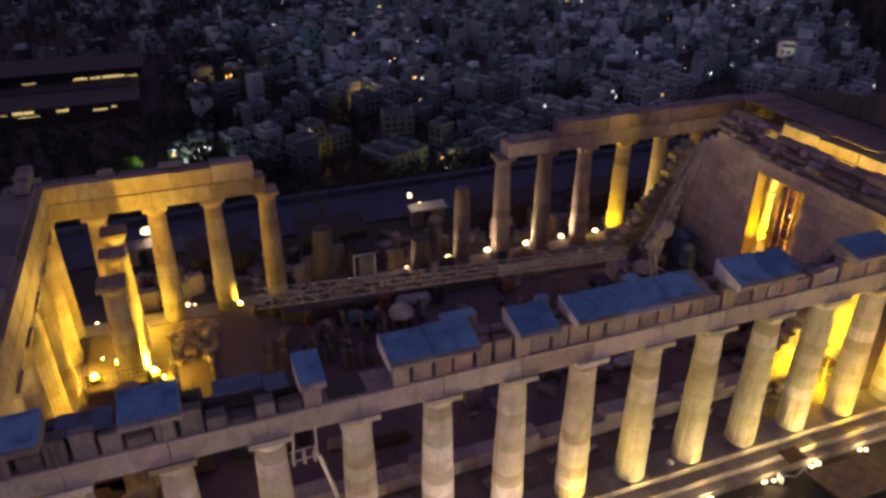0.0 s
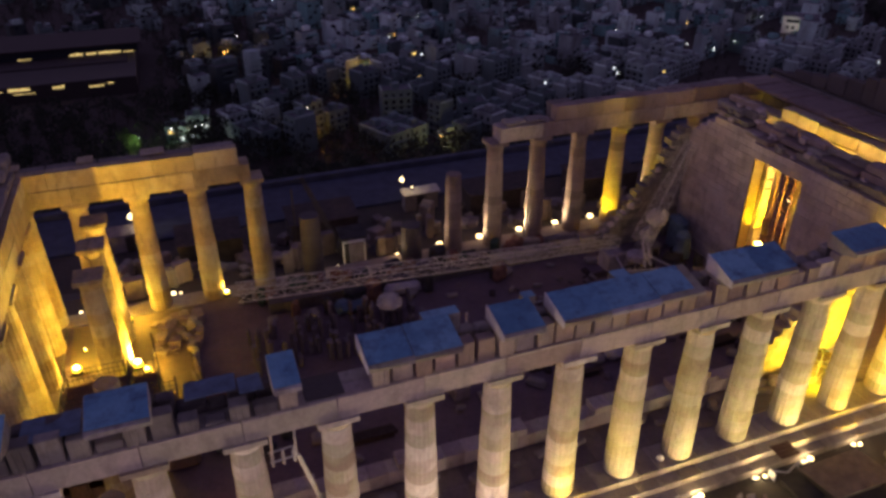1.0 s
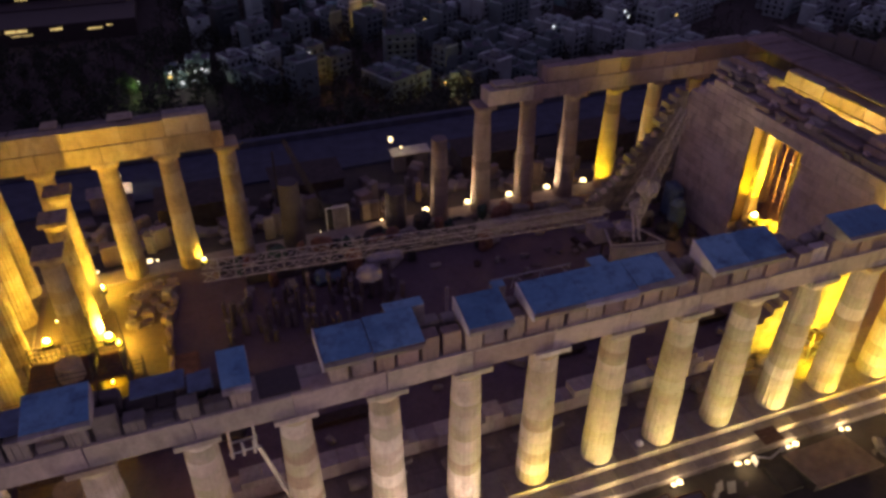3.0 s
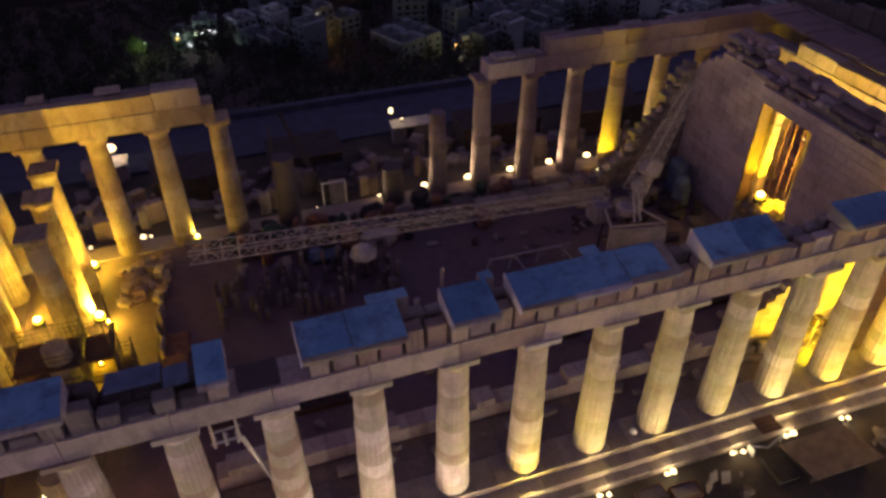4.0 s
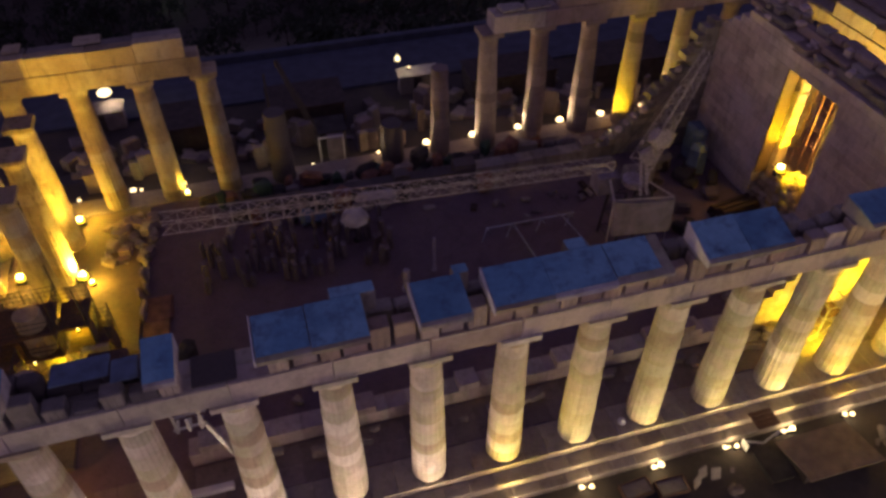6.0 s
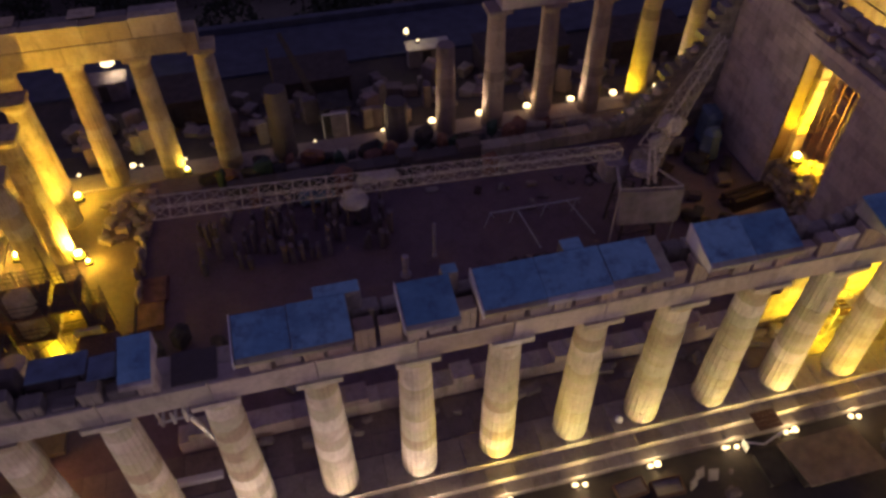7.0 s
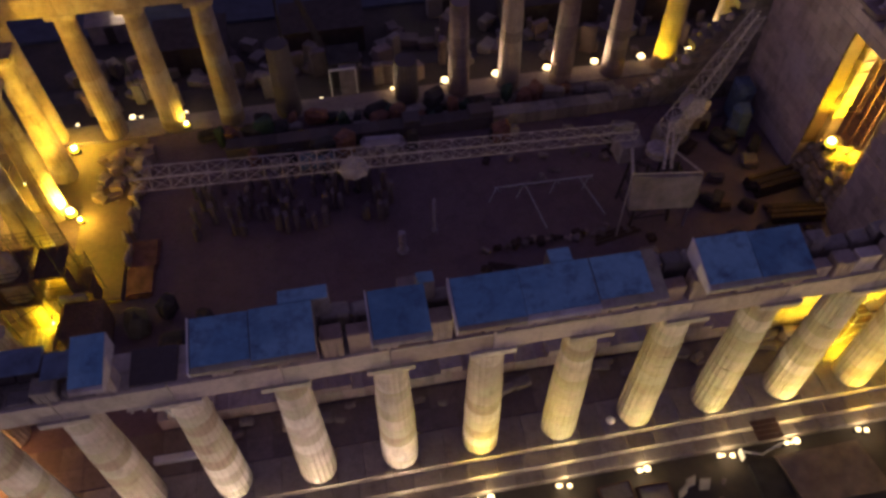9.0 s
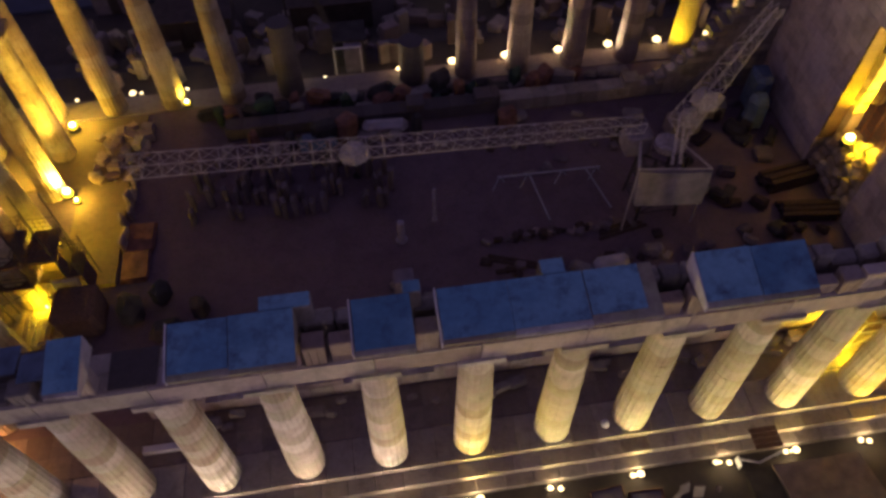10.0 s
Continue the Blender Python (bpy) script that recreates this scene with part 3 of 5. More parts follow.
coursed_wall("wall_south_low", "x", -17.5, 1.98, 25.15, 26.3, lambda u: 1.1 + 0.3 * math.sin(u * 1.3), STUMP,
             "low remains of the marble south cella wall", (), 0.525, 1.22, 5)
lintel = thing("lintel", (0, 0, 0), "heavy stone lintel over the great doorway", "lintel", "", "structure")
for a in (21.66, 22.36, 23.02):
    part("lintel_beam", Build().worn(a, a + 0.62, 11.0, 18.0, 11.22, 12.2, 0.05, 0.02, r2), MARBLE_WALL, lintel)
ridge = thing("wall_coping", (0, 0, 0), "rough dark stones along the top of the cross wall", "coping", "", "structure")
for row in range(3):
    yy = 4.7 + row * 0.6
    while yy < (22.6, 22.0, 20.6)[row]:
        w = r2.uniform(1.1, 3.2)
        z0 = (12.46 if yy < 17.6 else 13.1) + row * 0.56
        if row < 2 or r2.random() < 0.85:
            part("coping_stone", Build().worn(21.7 + row * 0.5 + r2.uniform(-0.16, 0.3), 23.6 + r2.uniform(-0.3, 0.15), yy, yy + w - r2.uniform(0.01, 0.12), z0 + 0.05, z0 + 0.54 + r2.uniform(-0.16, 0.12), 0.05, 0.07, r2), r2.choice((MARBLE_GREY, MARBLE_GREY, MARBLE_DIM)), ridge)
        yy += w
for i in range(46):
    yy, w = r2.uniform(5.0, 22.2), r2.uniform(0.12, 0.34)
    x_ = r2.uniform(21.7, 23.2)
    z0 = (12.46 if yy < 17.6 else 13.1) + 0.5 * (x_ > 22.0) + 0.55 * (x_ > 22.6)
    ob = part("rubble_stone", Build().worn(x_ - w, x_ + w, yy - w, yy + w, z0, z0 + w * r2.uniform(0.8, 1.6), 0.04, 0.06, r2), r2.choice((MARBLE_GREY, MARBLE_WALL)), ridge)

# rubble along the stepped wall
rub = random.Random(21)
for i in range(15):
    u = 11.5 + i * 0.62
    z = ruin(u)
    s = rub.uniform(0.25, 0.45)
    b = Build().worn(-s, s, -s * 0.7, s * 0.7, 0, s * 1.1, 0.08, 0.05, rub)
    ob = solid("loose_stone", b, MARBLE_WALL, "pale loose block lying on the stepped wall", "stone block", "blocks on the stepped wall")
    ob.matrix_basis = pose(u, 25.5 + rub.uniform(-0.1, 0.4), z - 0.35, 0, 0, rub.uniform(0, 90))


# ---- crane ----
def lattice(b, a, c, w0, w1, n, r=0.05, up=Vector((0, 0, 1))):
    """A four-chord lattice girder from a to c with zigzag bracing."""
    a, c = Vector(a), Vector(c)
    d = (c - a).normalized()
    s = d.cross(up).normalized()
    t = s.cross(d).normalized()

    def corner(k, i):
        f = i / n
        w = (w0 + (w1 - w0) * f) / 2
        sx, sy = ((-1, -1), (1, -1), (1, 1), (-1, 1))[k]
        return a + (c - a) * f + s * sx * w + t * sy * w

    for k in range(4):
        b.rod(corner(k, 0), corner(k, n), r)
        for i in range(n):
            p, q = (corner(k, i), corner((k + 1) % 4, i + 1)) if i % 2 else (corner((k + 1) % 4, i), corner(k, i + 1))
            b.rod(p, q, r * 0.6)
            b.rod(corner(k, i), corner((k + 1) % 4, i), r * 0.55)
    return b


crane = thing("crane", (10.0, 15.2, 0), "grey lattice derrick crane standing inside the temple", "crane")
O = Vector((10.0, 15.2, 0))
part("boom", lattice(Build(), Vector((8.3, 15.6, 6.85)) - O, Vector((-20.25, 13.9, 9.75)) - O, 0.7, 0.9, 30, 0.045), CRANE_PAINT, crane, "long horizontal lattice boom")
part("mast", lattice(Build(), Vector((10.6, 15.6, 6.4)) - O, Vector((13.95, 15.9, 14.1)) - O, 1.2, 0.55, 12, 0.05), CRANE_PAINT, crane, "leaning lattice mast")
for sx in (-1.3, 1.3):
    for sy in (-1.3, 1.3):
        part("leg", Build().rod((sx, sy, -0.03), (sx * 0.75, sy * 0.75, 5.2), 0.12), DARK_STEEL, crane)
for h in (0.6, 2.2, 3.8):
    q = 1.3 - 0.06 * h
    for a, c in (((-q, -q), (q, -q)), ((q, -q), (q, q)), ((q, q), (-q, q)), ((-q, q), (-q, -q))):
        part("tie", Build().rod((*a, h), (*c, h), 0.06), DARK_STEEL, crane)
        part("tie", Build().rod((*a, h), (c[0] * 0.93, c[1] * 0.93, h + 1.4), 0.05), DARK_STEEL, crane)
part("turntable", Build().tube([(0.75, 5.1), (0.8, 5.2), (0.8, 5.55), (0.6, 5.7)], 24), CRANE_PAINT, crane)
cab = Build().worn(-2.3, -0.7, 0.4, 1.9, 4.1, 5.6, 0.1)
part("winch_house", cab, CLOTH, crane, "grey sheet-metal winch house")
cw = Build()
nx = 8
vs = []
for i in range(nx + 1):
    f = i / nx
    x = -2.5 + 4.7 * f
    sag = 0.16 * math.sin(math.pi * f)
    for y in (-2.1, -1.8):
        vs += [(x + 0.15 - 0.3 * f, y - 0.35, 2.9 - 0.6 * f), (x, y, 5.6 - 0.75 * f - sag)]
fs = []
for i in range(nx):
    o = i * 4
    fs += [(o, o + 4, o + 5, o + 1), (o + 2, o + 3, o + 7, o + 6), (o + 1, o + 5, o + 7, o + 3), (o, o + 2, o + 6, o + 4)]
fs += [(0, 1, 3, 2), (nx * 4, nx * 4 + 2, nx * 4 + 3, nx * 4 + 1)]
cw.add(vs, fs)
part("counterweight_screen", cw, CLOTH, crane, "pale sagging sheet hung from the crane's back frame")
fr = Build()
for x, h in ((-2.45, 5.65), (2.15, 4.95)):
    fr.rod((x, -1.95, -0.03), (x, -1.95, h), 0.07)
fr.rod((-2.45, -1.95, 5.65), (2.15, -1.95, 4.95), 0.07)
fr.rod((-2.45, -1.95, 5.65), (-1.5, 0.6, 5.4), 0.1)
fr.rod((2.15, -1.95, 4.95), (0.7, 0.2, 5.4), 0.1)
fr.rod((0.2, -1.6, 5.3), (0.6, 0.2, 7.4), 0.12)
fr.rod((-0.3, -1.6, 5.3), (0.3, 0.2, 7.4), 0.12)
fr.rod((0.3, -1.2, 5.3), (1.4, 0.4, 6.2), 0.1)
part("back_frame", fr, CRANE_PAINT, crane)
part("winch_drum", Build().worn(1.0, 2.6, -0.3, 1.2, 7.6, 8.9, 0.35, 0.2, random.Random(8)), CRANE_PAINT, crane, "bulky grey winch on the mast")
part("sheave_head", Build().worn(0.65, 2.05, 0.1, 1.3, 5.9, 7.3, 0.3, 0.12, random.Random(6)), CRANE_PAINT, crane, "bulky grey sheave head at the foot of the mast")
part("cable", Build().rod(Vector((13.95, 15.9, 14.1)) - O, Vector((8.5, 15.6, 7.6)) - O, 0.03), DARK_STEEL, crane)

# ---- building-site things on the floor ----
DARK_TIMBER = plain("dark_timber", (0.055, 0.036, 0.027), 0.9, 0.0, 0.35)
mr_ = random.Random(31)
for row, (y, n, h) in enumerate(((22.0, 23, 1.3), (20.6, 24, 1.3), (19.2, 24, 1.2), (17.9, 22, 1.0))):
    for i in range(n):
        x = -20.2 + i * 0.62 + row * 0.3 + mr_.uniform(-0.25, 0.25)
        if x > -6.4 or mr_.random() < 0.3:
            continue
        hh, w = h * mr_.uniform(0.9, 1.7), mr_.uniform(0.10, 0.2)
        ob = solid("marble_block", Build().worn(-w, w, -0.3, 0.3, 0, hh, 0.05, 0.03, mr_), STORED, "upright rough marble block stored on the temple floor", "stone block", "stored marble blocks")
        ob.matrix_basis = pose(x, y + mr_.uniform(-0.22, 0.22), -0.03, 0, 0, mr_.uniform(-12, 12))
for i in range(26):
    x, y = mr_.uniform(-19, 18), mr_.choice((mr_.uniform(7.0, 11.5), mr_.uniform(22.5, 24.8)))
    s = mr_.uniform(0.3, 0.75)
    ob = solid("marble_fragment", Build().worn(-s, s, -s * 0.6, s * 0.6, 0, s * mr_.uniform(0.5, 1.0), 0.09, 0.06, mr_), BLOCKS, "rough marble fragment lying on the temple floor", "stone block", "scattered fragments")
    ob.matrix_basis = pose(x, y, -0.03, 0, 0, mr_.uniform(0, 180))
for i in range(60):
    x, y = mr_.uniform(-26.3, -23.0), mr_.uniform(22.4, 27.2)
    s = mr_.uniform(0.16, 0.48)
    ob = solid("rubble_block", Build().worn(-s, s, -s * 0.7, s * 0.7, 0, s * mr_.uniform(0.7, 1.9), 0.04, 0.05, mr_), mr_.choice((MARBLE_WARM, RED_BROWN_STONE)), "broken honey-coloured block in a floodlit heap", "stone block", "heap of broken blocks")
    ob.matrix_basis = pose(x, y, -0.03, 0, 0, mr_.uniform(0, 180))
for i in range(7):
    y = 16.6 + i * 0.86
    h = mr_.uniform(0.5, 1.5)
    ob = solid("leaning_slab", Build().worn(-0.14, 0.14, -0.38, 0.38, 0, h, 0.05, 0.03, mr_), mr_.choice((RED_BROWN_STONE, MARBLE_WARM, MARBLE_DIM)), "broken marble slab leaning at the walkway's edge", "stone slab", "slabs along the walkway")
    ob.matrix_basis = pose(-23.6 + mr_.uniform(-0.1, 0.15), y, -0.04, mr_.uniform(-6, 6), mr_.uniform(-14, 10), mr_.uniform(-20, 20))
# Lighter slab put under the lamp's pool so the floor looks brighter.
solid("porch_floor_south", Build().worn(-32.4, -23.3, 22.36, 28.7, -0.03, 0.1, 0.04), TAN_FLOOR, "stone floor at the end of the temple, made lighter where lamplight pools", "floor", "", "structure")
walkway = solid("walkway", Build().worn(-27.2, -23.9, 13.8, 22.3, -0.03, 0.28, 0.04), TAN_FLOOR, "smooth floodlit stone walkway across the temple floor", "walkway", "", "structure")
for x0, x1, y0, y1 in ((-23.7, -22.1, 13.9, 16.0), (-23.6, -21.9, 16.1, 18.3)):
    st = thing("sheet_stack", (x0, y0, -0.03), "stack of dull rust-brown sheets beside the walkway", "sheet stack", "sheet stacks")
    for i in range(4):
        j = mr_.uniform(-0.08, 0.08)
        part("sheet", Build().worn(j, x1 - x0 + j, j, y1 - y0 + j, i * 0.09, i * 0.09 + 0.075, 0.01, 0.01, mr_), RUST_SHEET, st)


def pale_post(x, y, h, r, label):
    solid("post", Build().tube([(r * 1.6, -0.03), (r * 1.6, 0.12), (r, 0.14), (r, h - 0.05), (r * 0.8, h)], 14, x, y), GREY_PAINT, label, "post")


pale_post(-4.1, 15.9, 3.0, 0.12, "slim pale post standing on the temple floor")
pale_post(-6.4, 14.6, 1.8, 0.24, "thick pale post standing on the temple floor")
solid("crate", Build().worn(-7.3, -6.1, 10.1, 11.1, -0.03, 1.9, 0.06, 0.02, mr_), CLOTH, "tall blue-grey box standing on the temple floor", "crate")
for x0, y0, w, d, h, mat, lab in ((-12.5, 22.9, 2.6, 1.4, 1.0, BLUE_TARP, "low machine under a blue tarpaulin"), (-8.0, 24.0, 3.2, 1.0, 1.0, BOX_PAINT, "grey crate beside the low wall"),
                                  (18.6, 20.4, 1.5, 1.2, 2.8, BLUE_TARP, "tall machine wrapped in blue sheeting"), (13.0, 20.4, 2.6, 1.4, 1.6, MARBLE_GREY, "dark machine housing by the crane"),
                                  (19.6, 22.0, 1.3, 1.8, 3.2, BLUE_TARP, "tall machine covered by blue sheeting against the wall"), (5.0, 10.0, 2.2, 1.0, 0.8, BOX_PAINT, "low grey crate on the temple floor"),
                                  (15.6, 21.8, 2.2, 1.6, 1.5, MARBLE_GREY, "rough dark block at the foot of the wall")):
    nm = "covered_machine" if mat is BLUE_TARP else "crate" if mat is BOX_PAINT else "stone_block"
    solid(nm, Build().worn(x0, x0 + w, y0, y0 + d, -0.03, h, 0.2, 0.08, mr_), mat, lab, "site material")
for x0, y0, w, n, lab in ((0.6, 9.2, 3.2, 5, "timber boards stacked on the temple floor"), (12.5, 8.8, 3.0, 6, "timber beams stacked on the temple floor"), (-16.0, 8.5, 4.0, 6, "timber beams stacked on the temple floor")):
    st = thing("timber_stack", (x0, y0, -0.03), lab, "timber")
    for i in range(n):
        part("beam", Build().worn(mr_.uniform(-0.2, 0.2), w + mr_.uniform(-0.2, 0.2), (i % 3) * 0.28, (i % 3) * 0.28 + 0.24, (i // 3) * 0.25, (i // 3) * 0.25 + 0.22, 0.015), DARK_TIMBER, st)
# dark covers beside the walkway
for x, y, w, d, h in ((-22.6, 11.4, 0.7, 0.9, 1.6), (-20.4, 9.8, 0.9, 0.7, 1.2), (-20.9, 12.2, 0.5, 0.6, 1.9), (-18.6, 11.0, 0.45, 0.5, 1.7)):
    ob = solid("covered_pallet", Build().worn(-w, w, -d, d, 0, h, 0.3, 0.12, mr_), DARK_CLOTH, "pallet under a dark ragged cover beside the walkway", "pallet", "pallets beside the walkway")
    ob.matrix_basis = pose(x, y, -0.04, 0, 0, mr_.uniform(-25, 25))
# an open parasol among the stored blocks
parasol = thing("parasol", (-8.75, 20.5, -0.03), "open pale parasol standing among the stored blocks", "parasol")
part("pole", Build().tube([(0.3, 0), (0.3, 0.08), (0.04, 0.1), (0.035, 2.95)], 10), DARK_STEEL, parasol)
part("canopy", Build().tube([(1.06, 2.08), (1.08, 2.12), (0.98, 2.38), (0.74, 2.66), (0.42, 2.85), (0.1, 2.95), (0.03, 3.02)], 8), CANVAS, parasol, "pale eight-sided canopy")
# a long raised bar with slanting struts
fr_ = thing("trestle_frame", (0.45, 18.1, -0.03), "long low tubular frame with slanting struts on the temple floor", "trestle")
part("top_tube", Build().rod((0, 0, 0.93), (6.9, -0.1, 0.93), 0.07, 6), STEEL, fr_)
for x_, x2, y2 in ((2.1, 2.8, -3.4), (5.9, 7.0, -2.95)):
    part("strut", Build().rod((x_, 0, 0.93), (x2, y2, 0.04), 0.055, 6), STEEL, fr_)
for x_ in (0.1, 2.0, 4.35, 6.7):
    part("leg_frame", Build().rod((x_, 0, 0.9), (x_ - 0.5, -0.35, 0), 0.05, 5).rod((x_, 0, 0.9), (x_ + 0.45, 0.4, 0), 0.05, 5), STEEL, fr_)

# heaps of site material along the south walk
for i in range(26):
    x, y = -18.5 + i * 1.22 + mr_.uniform(-0.4, 0.4), mr_.uniform(26.9, 28.3)
    w, d, h = mr_.uniform(0.5, 1.1), mr_.uniform(0.4, 0.6), mr_.uniform(0.5, 1.5)
    m = mr_.choice((DARK_CLOTH, DARK_CLOTH, MARBLE_GREY, BLOCKS, RUST_SHEET))
    if m in (MARBLE_GREY, BLOCKS):
        ob = solid("stone_block", Build().worn(-w, w, -d, d, 0, h * 0.8, 0.12, 0.07, mr_), m, "rough grey block in the south walk", "stone block", "blocks in the south walk")
    else:
        ob = solid("covered_pallet", Build().worn(-w, w, -d, d, 0, h, 0.25, 0.1, mr_), m, "pallet under a dark ragged cover in the south walk", "pallet", "pallets in the south walk")
    ob.matrix_basis = pose(x, y, -0.03, 0, 0, mr_.uniform(-25, 25))

GREEN_TARP = plain("dark_green_tarp", (0.028, 0.06, 0.036), 0.7, 0.0, 0.5, 1.2)
for i in range(24):
    x, y = -17.5 + i * 1.0 + mr_.uniform(-0.5, 0.5), mr_.choice((mr_.uniform(23.4, 24.8), mr_.uniform(26.6, 28.4)))
    w, h = mr_.uniform(0.35, 0.9), mr_.uniform(0.5, 2.0)
    m, lab = ((GREEN_TARP, "crate under a dark green net by the low wall"), (DARK_CLOTH, "crate under a dark ragged cover by the low wall"), (RUST_SHEET, "rusty bin standing by the low wall"))[i % 3]
    ob = solid("rusty_bin" if i % 3 == 2 else "covered_crate", Build().worn(-w, w, -w * 0.7, w * 0.7, 0, h, 0.16, 0.1, mr_), m, lab, "site material", "material along the low wall")
    ob.matrix_basis = pose(x, y, -0.04, 0, 0, mr_.uniform(0, 90))

# ---- scaffolds ----
def scaffold(at, sx, sy, h, lifts, label, sheet=False, metal=None, thin=1.0, bay=1.2):
    metal = metal or DARK_STEEL
    s = thing("scaffold", at, label, "scaffold", "scaffold towers")
    nx, ny = max(1, round(sx / bay)), max(1, round(sy / bay))
    for i in range(nx + 1):
        for j in range(ny + 1):
            part("standard", Build().rod((sx * i / nx, sy * j / ny, 0), (sx * i / nx, sy * j / ny, h), 0.045 * thin, 5), metal, s)
    for k in range(1, lifts + 1):
        z = h * k / (lifts + 0.5)
        for j in range(ny + 1):
            for q in (0, 1.0):
                part("ledger", Build().rod((0, sy * j / ny, z + q), (sx, sy * j / ny, z + q), 0.035 * thin), metal, s)
        for i in range(nx + 1):
            for q in (0, 1.0):
                part("transom", Build().rod((sx * i / nx, 0, z + q), (sx * i / nx, sy, z + q), 0.035 * thin), metal, s)
        part("brace", Build().rod((0, 0, z - h / (lifts + 0.5)), (sx, 0, z), 0.03 * thin), metal, s)
        part("brace", Build().rod((sx, 0, z - h / (lifts + 0.5)), (sx, sy, z), 0.03 * thin), metal, s)
        for q in range(0 if sheet is None else int(sy / 0.3)):
            part("board", Build().box(0.05, sx - 0.05, q * 0.3 + 0.02, q * 0.3 + 0.28, z + 0.04, z + 0.09), DARK_BOARD, s)
        if sheet:
            n = 3
            for q in range(n):
                part("screen", Build().box(sx * q / n + 0.02, sx * (q + 1) / n - 0.02, -0.09, -0.05, z - 2.5 + 0.5 * (q % 2), z + 0.02), DARK_BOARD, s, "dark hanging screen")
    return s


DARK_BOARD = plain("dark_boards", (0.12, 0.07, 0.05), 0.9, 0.0, 0.3)


def deck_tower(at, sx, sy, decks, top, label, bay=0.85, walls=()):
    """A boarded scaffold: standards, guard rails with thin bars round each deck, plank decks and hung boards on the sides named in walls."""
    s = thing("scaffold", at, label, "scaffold", "scaffold towers")
    nx, ny = max(1, round(sx / 1.6)), max(1, round(sy / 1.6))
    for i in range(nx + 1):
        for j in range(ny + 1):
            part("standard", Build().rod((sx * i / nx, sy * j / ny, 0), (sx * i / nx, sy * j / ny, top), 0.04, 5), DARK_STEEL, s)
    for z in decks:
        for q in range(max(1, int(sy / 0.3))):
            part("board", Build().box(-0.05, sx + 0.05, q * 0.3 + 0.01, q * 0.3 + 0.29, z, z + 0.05), DARK_BOARD, s)
        part("toe_board", Build().box(-0.06, sx + 0.06, -0.05, -0.01, z, z + 0.2), DARK_BOARD, s)
        for k in (0.35, 0.7, 1.05):
            for y in (0, sy):
                part("guard_rail", Build().rod((0, y, z + k), (sx, y, z + k), 0.028), DARK_STEEL, s)
            for x in (0, sx):
                part("guard_rail", Build().rod((x, 0, z + k), (x, sy, z + k), 0.028), DARK_STEEL, s)
        n = int(sx / bay * 3)
        for k in range(n + 1):
            part("guard_bar", Build().rod((sx * k / n, sy, z), (sx * k / n, sy, z + 1.05), 0.018), DARK_STEEL, s)
        n = int(sy / bay * 3)
        for k in range(n + 1):
            part("guard_bar", Build().rod((sx, sy * k / n, z), (sx, sy * k / n, z + 1.05), 0.018), DARK_STEEL, s)
    for side, u0, u1, z0, z1 in walls:
        if side == "y":
            part("screen", Build().box(u0, u1, -0.1, -0.06, z0, z1), DARK_BOARD, s, "dark hanging board")
        else:
            part("screen", Build().box(sx + 0.06, sx + 0.1, u0, u1, z0, z1), DARK_BOARD, s, "dark hanging board")
    part("brace", Build().rod((0, 0, 0.2), (sx, 0, decks[0]), 0.03), DARK_STEEL, s)
    part("brace", Build().rod((sx, 0, 0.2), (sx, sy, decks[0]), 0.03), DARK_STEEL, s)
    return s


deck_tower((-31.0, 12.4, 0.28), 3.6, 2.9, (2.3, 4.2), 5.4, "dark boarded scaffold deck standing round a porch column", walls=(("x", 0.0, 0.9, 2.4, 4.2),))
deck_tower((-27.3, 12.9, 0.28), 1.6, 2.4, (1.9, 3.8), 6.9, "dark steel scaffold tower with lamps shining past it", walls=(("x", 0.0, 0.7, 2.2, 3.8),))
deck_tower((-25.65, 12.9, 0.28), 0.75, 1.9, (2.2,), 3.6, "narrow dark steel scaffold step beside the walkway", walls=(("x", 0.0, 1.3, 0.6, 2.3),))
for i in range(7):
    solid("masonry_slab", Build().worn(-29.7 + i * 0.34, -29.39 + i * 0.34, 10.0 + mr_.uniform(-0.15, 0.1), 12.3, 0.262, 0.5 + mr_.uniform(-0.06, 0.08), 0.02, 0.01, mr_), MARBLE_WARM, "brightly lit upright masonry slab under the scaffold", "stone slab", "slabs under the scaffold")
solid("porch_ledge", Build().worn(-26.6, -25.1, 12.62, 12.84, -0.03, 2.55, 0.02, 0.02, mr_), MARBLE_WARM, "brightly lit low masonry pier beside the scaffold", "stone block")
solid("covered_pallet", Build().worn(-26.5, -24.1, 10.2, 12.6, -0.03, 2.3, 0.2, 0.1, mr_), DARK_BOARD, "large stack under a dark cover beside the walkway", "pallet", "pallets in the south walk")
# Paler slab over the dark floor where lamplight pools in the porch.
solid("porch_floor", Build().worn(-32.4, -27.22, 6.2, 13.2, -0.03, 0.26, 0.03), TAN_FLOOR, "stone floor of the porch, made lighter where lamplight pools", "floor", "", "structure")
scaffold((-32.3, 9.6, 0.26), 3.0, 2.2, 4.2, 2, "dark steel scaffold tower with plank decks at the porch", True)
solid("porch_pier", Build().worn(-31.6, -29.9, 10.2, 11.4, 0.26, 1.3, 0.08, 0.04, mr_), MARBLE_WARM, "brightly lit broken pier of the porch", "stone block")
scaffold((25.0, 14.6, 0.0), 0.9, 3.6, 10.2, 6, "tall steel scaffold seen through the great doorway", None, RUST_SHEET, 0.5, 0.9)

# ---- lean-to site stair below the near columns ----
frame_ = thing("steel_prop", (-19.7, 2.2, 0), "pale steel prop frame hung between two near columns", "prop")
b = Build()
b.rod((-0.75, 0, 6.75), (0.75, 0, 6.85), 0.08)
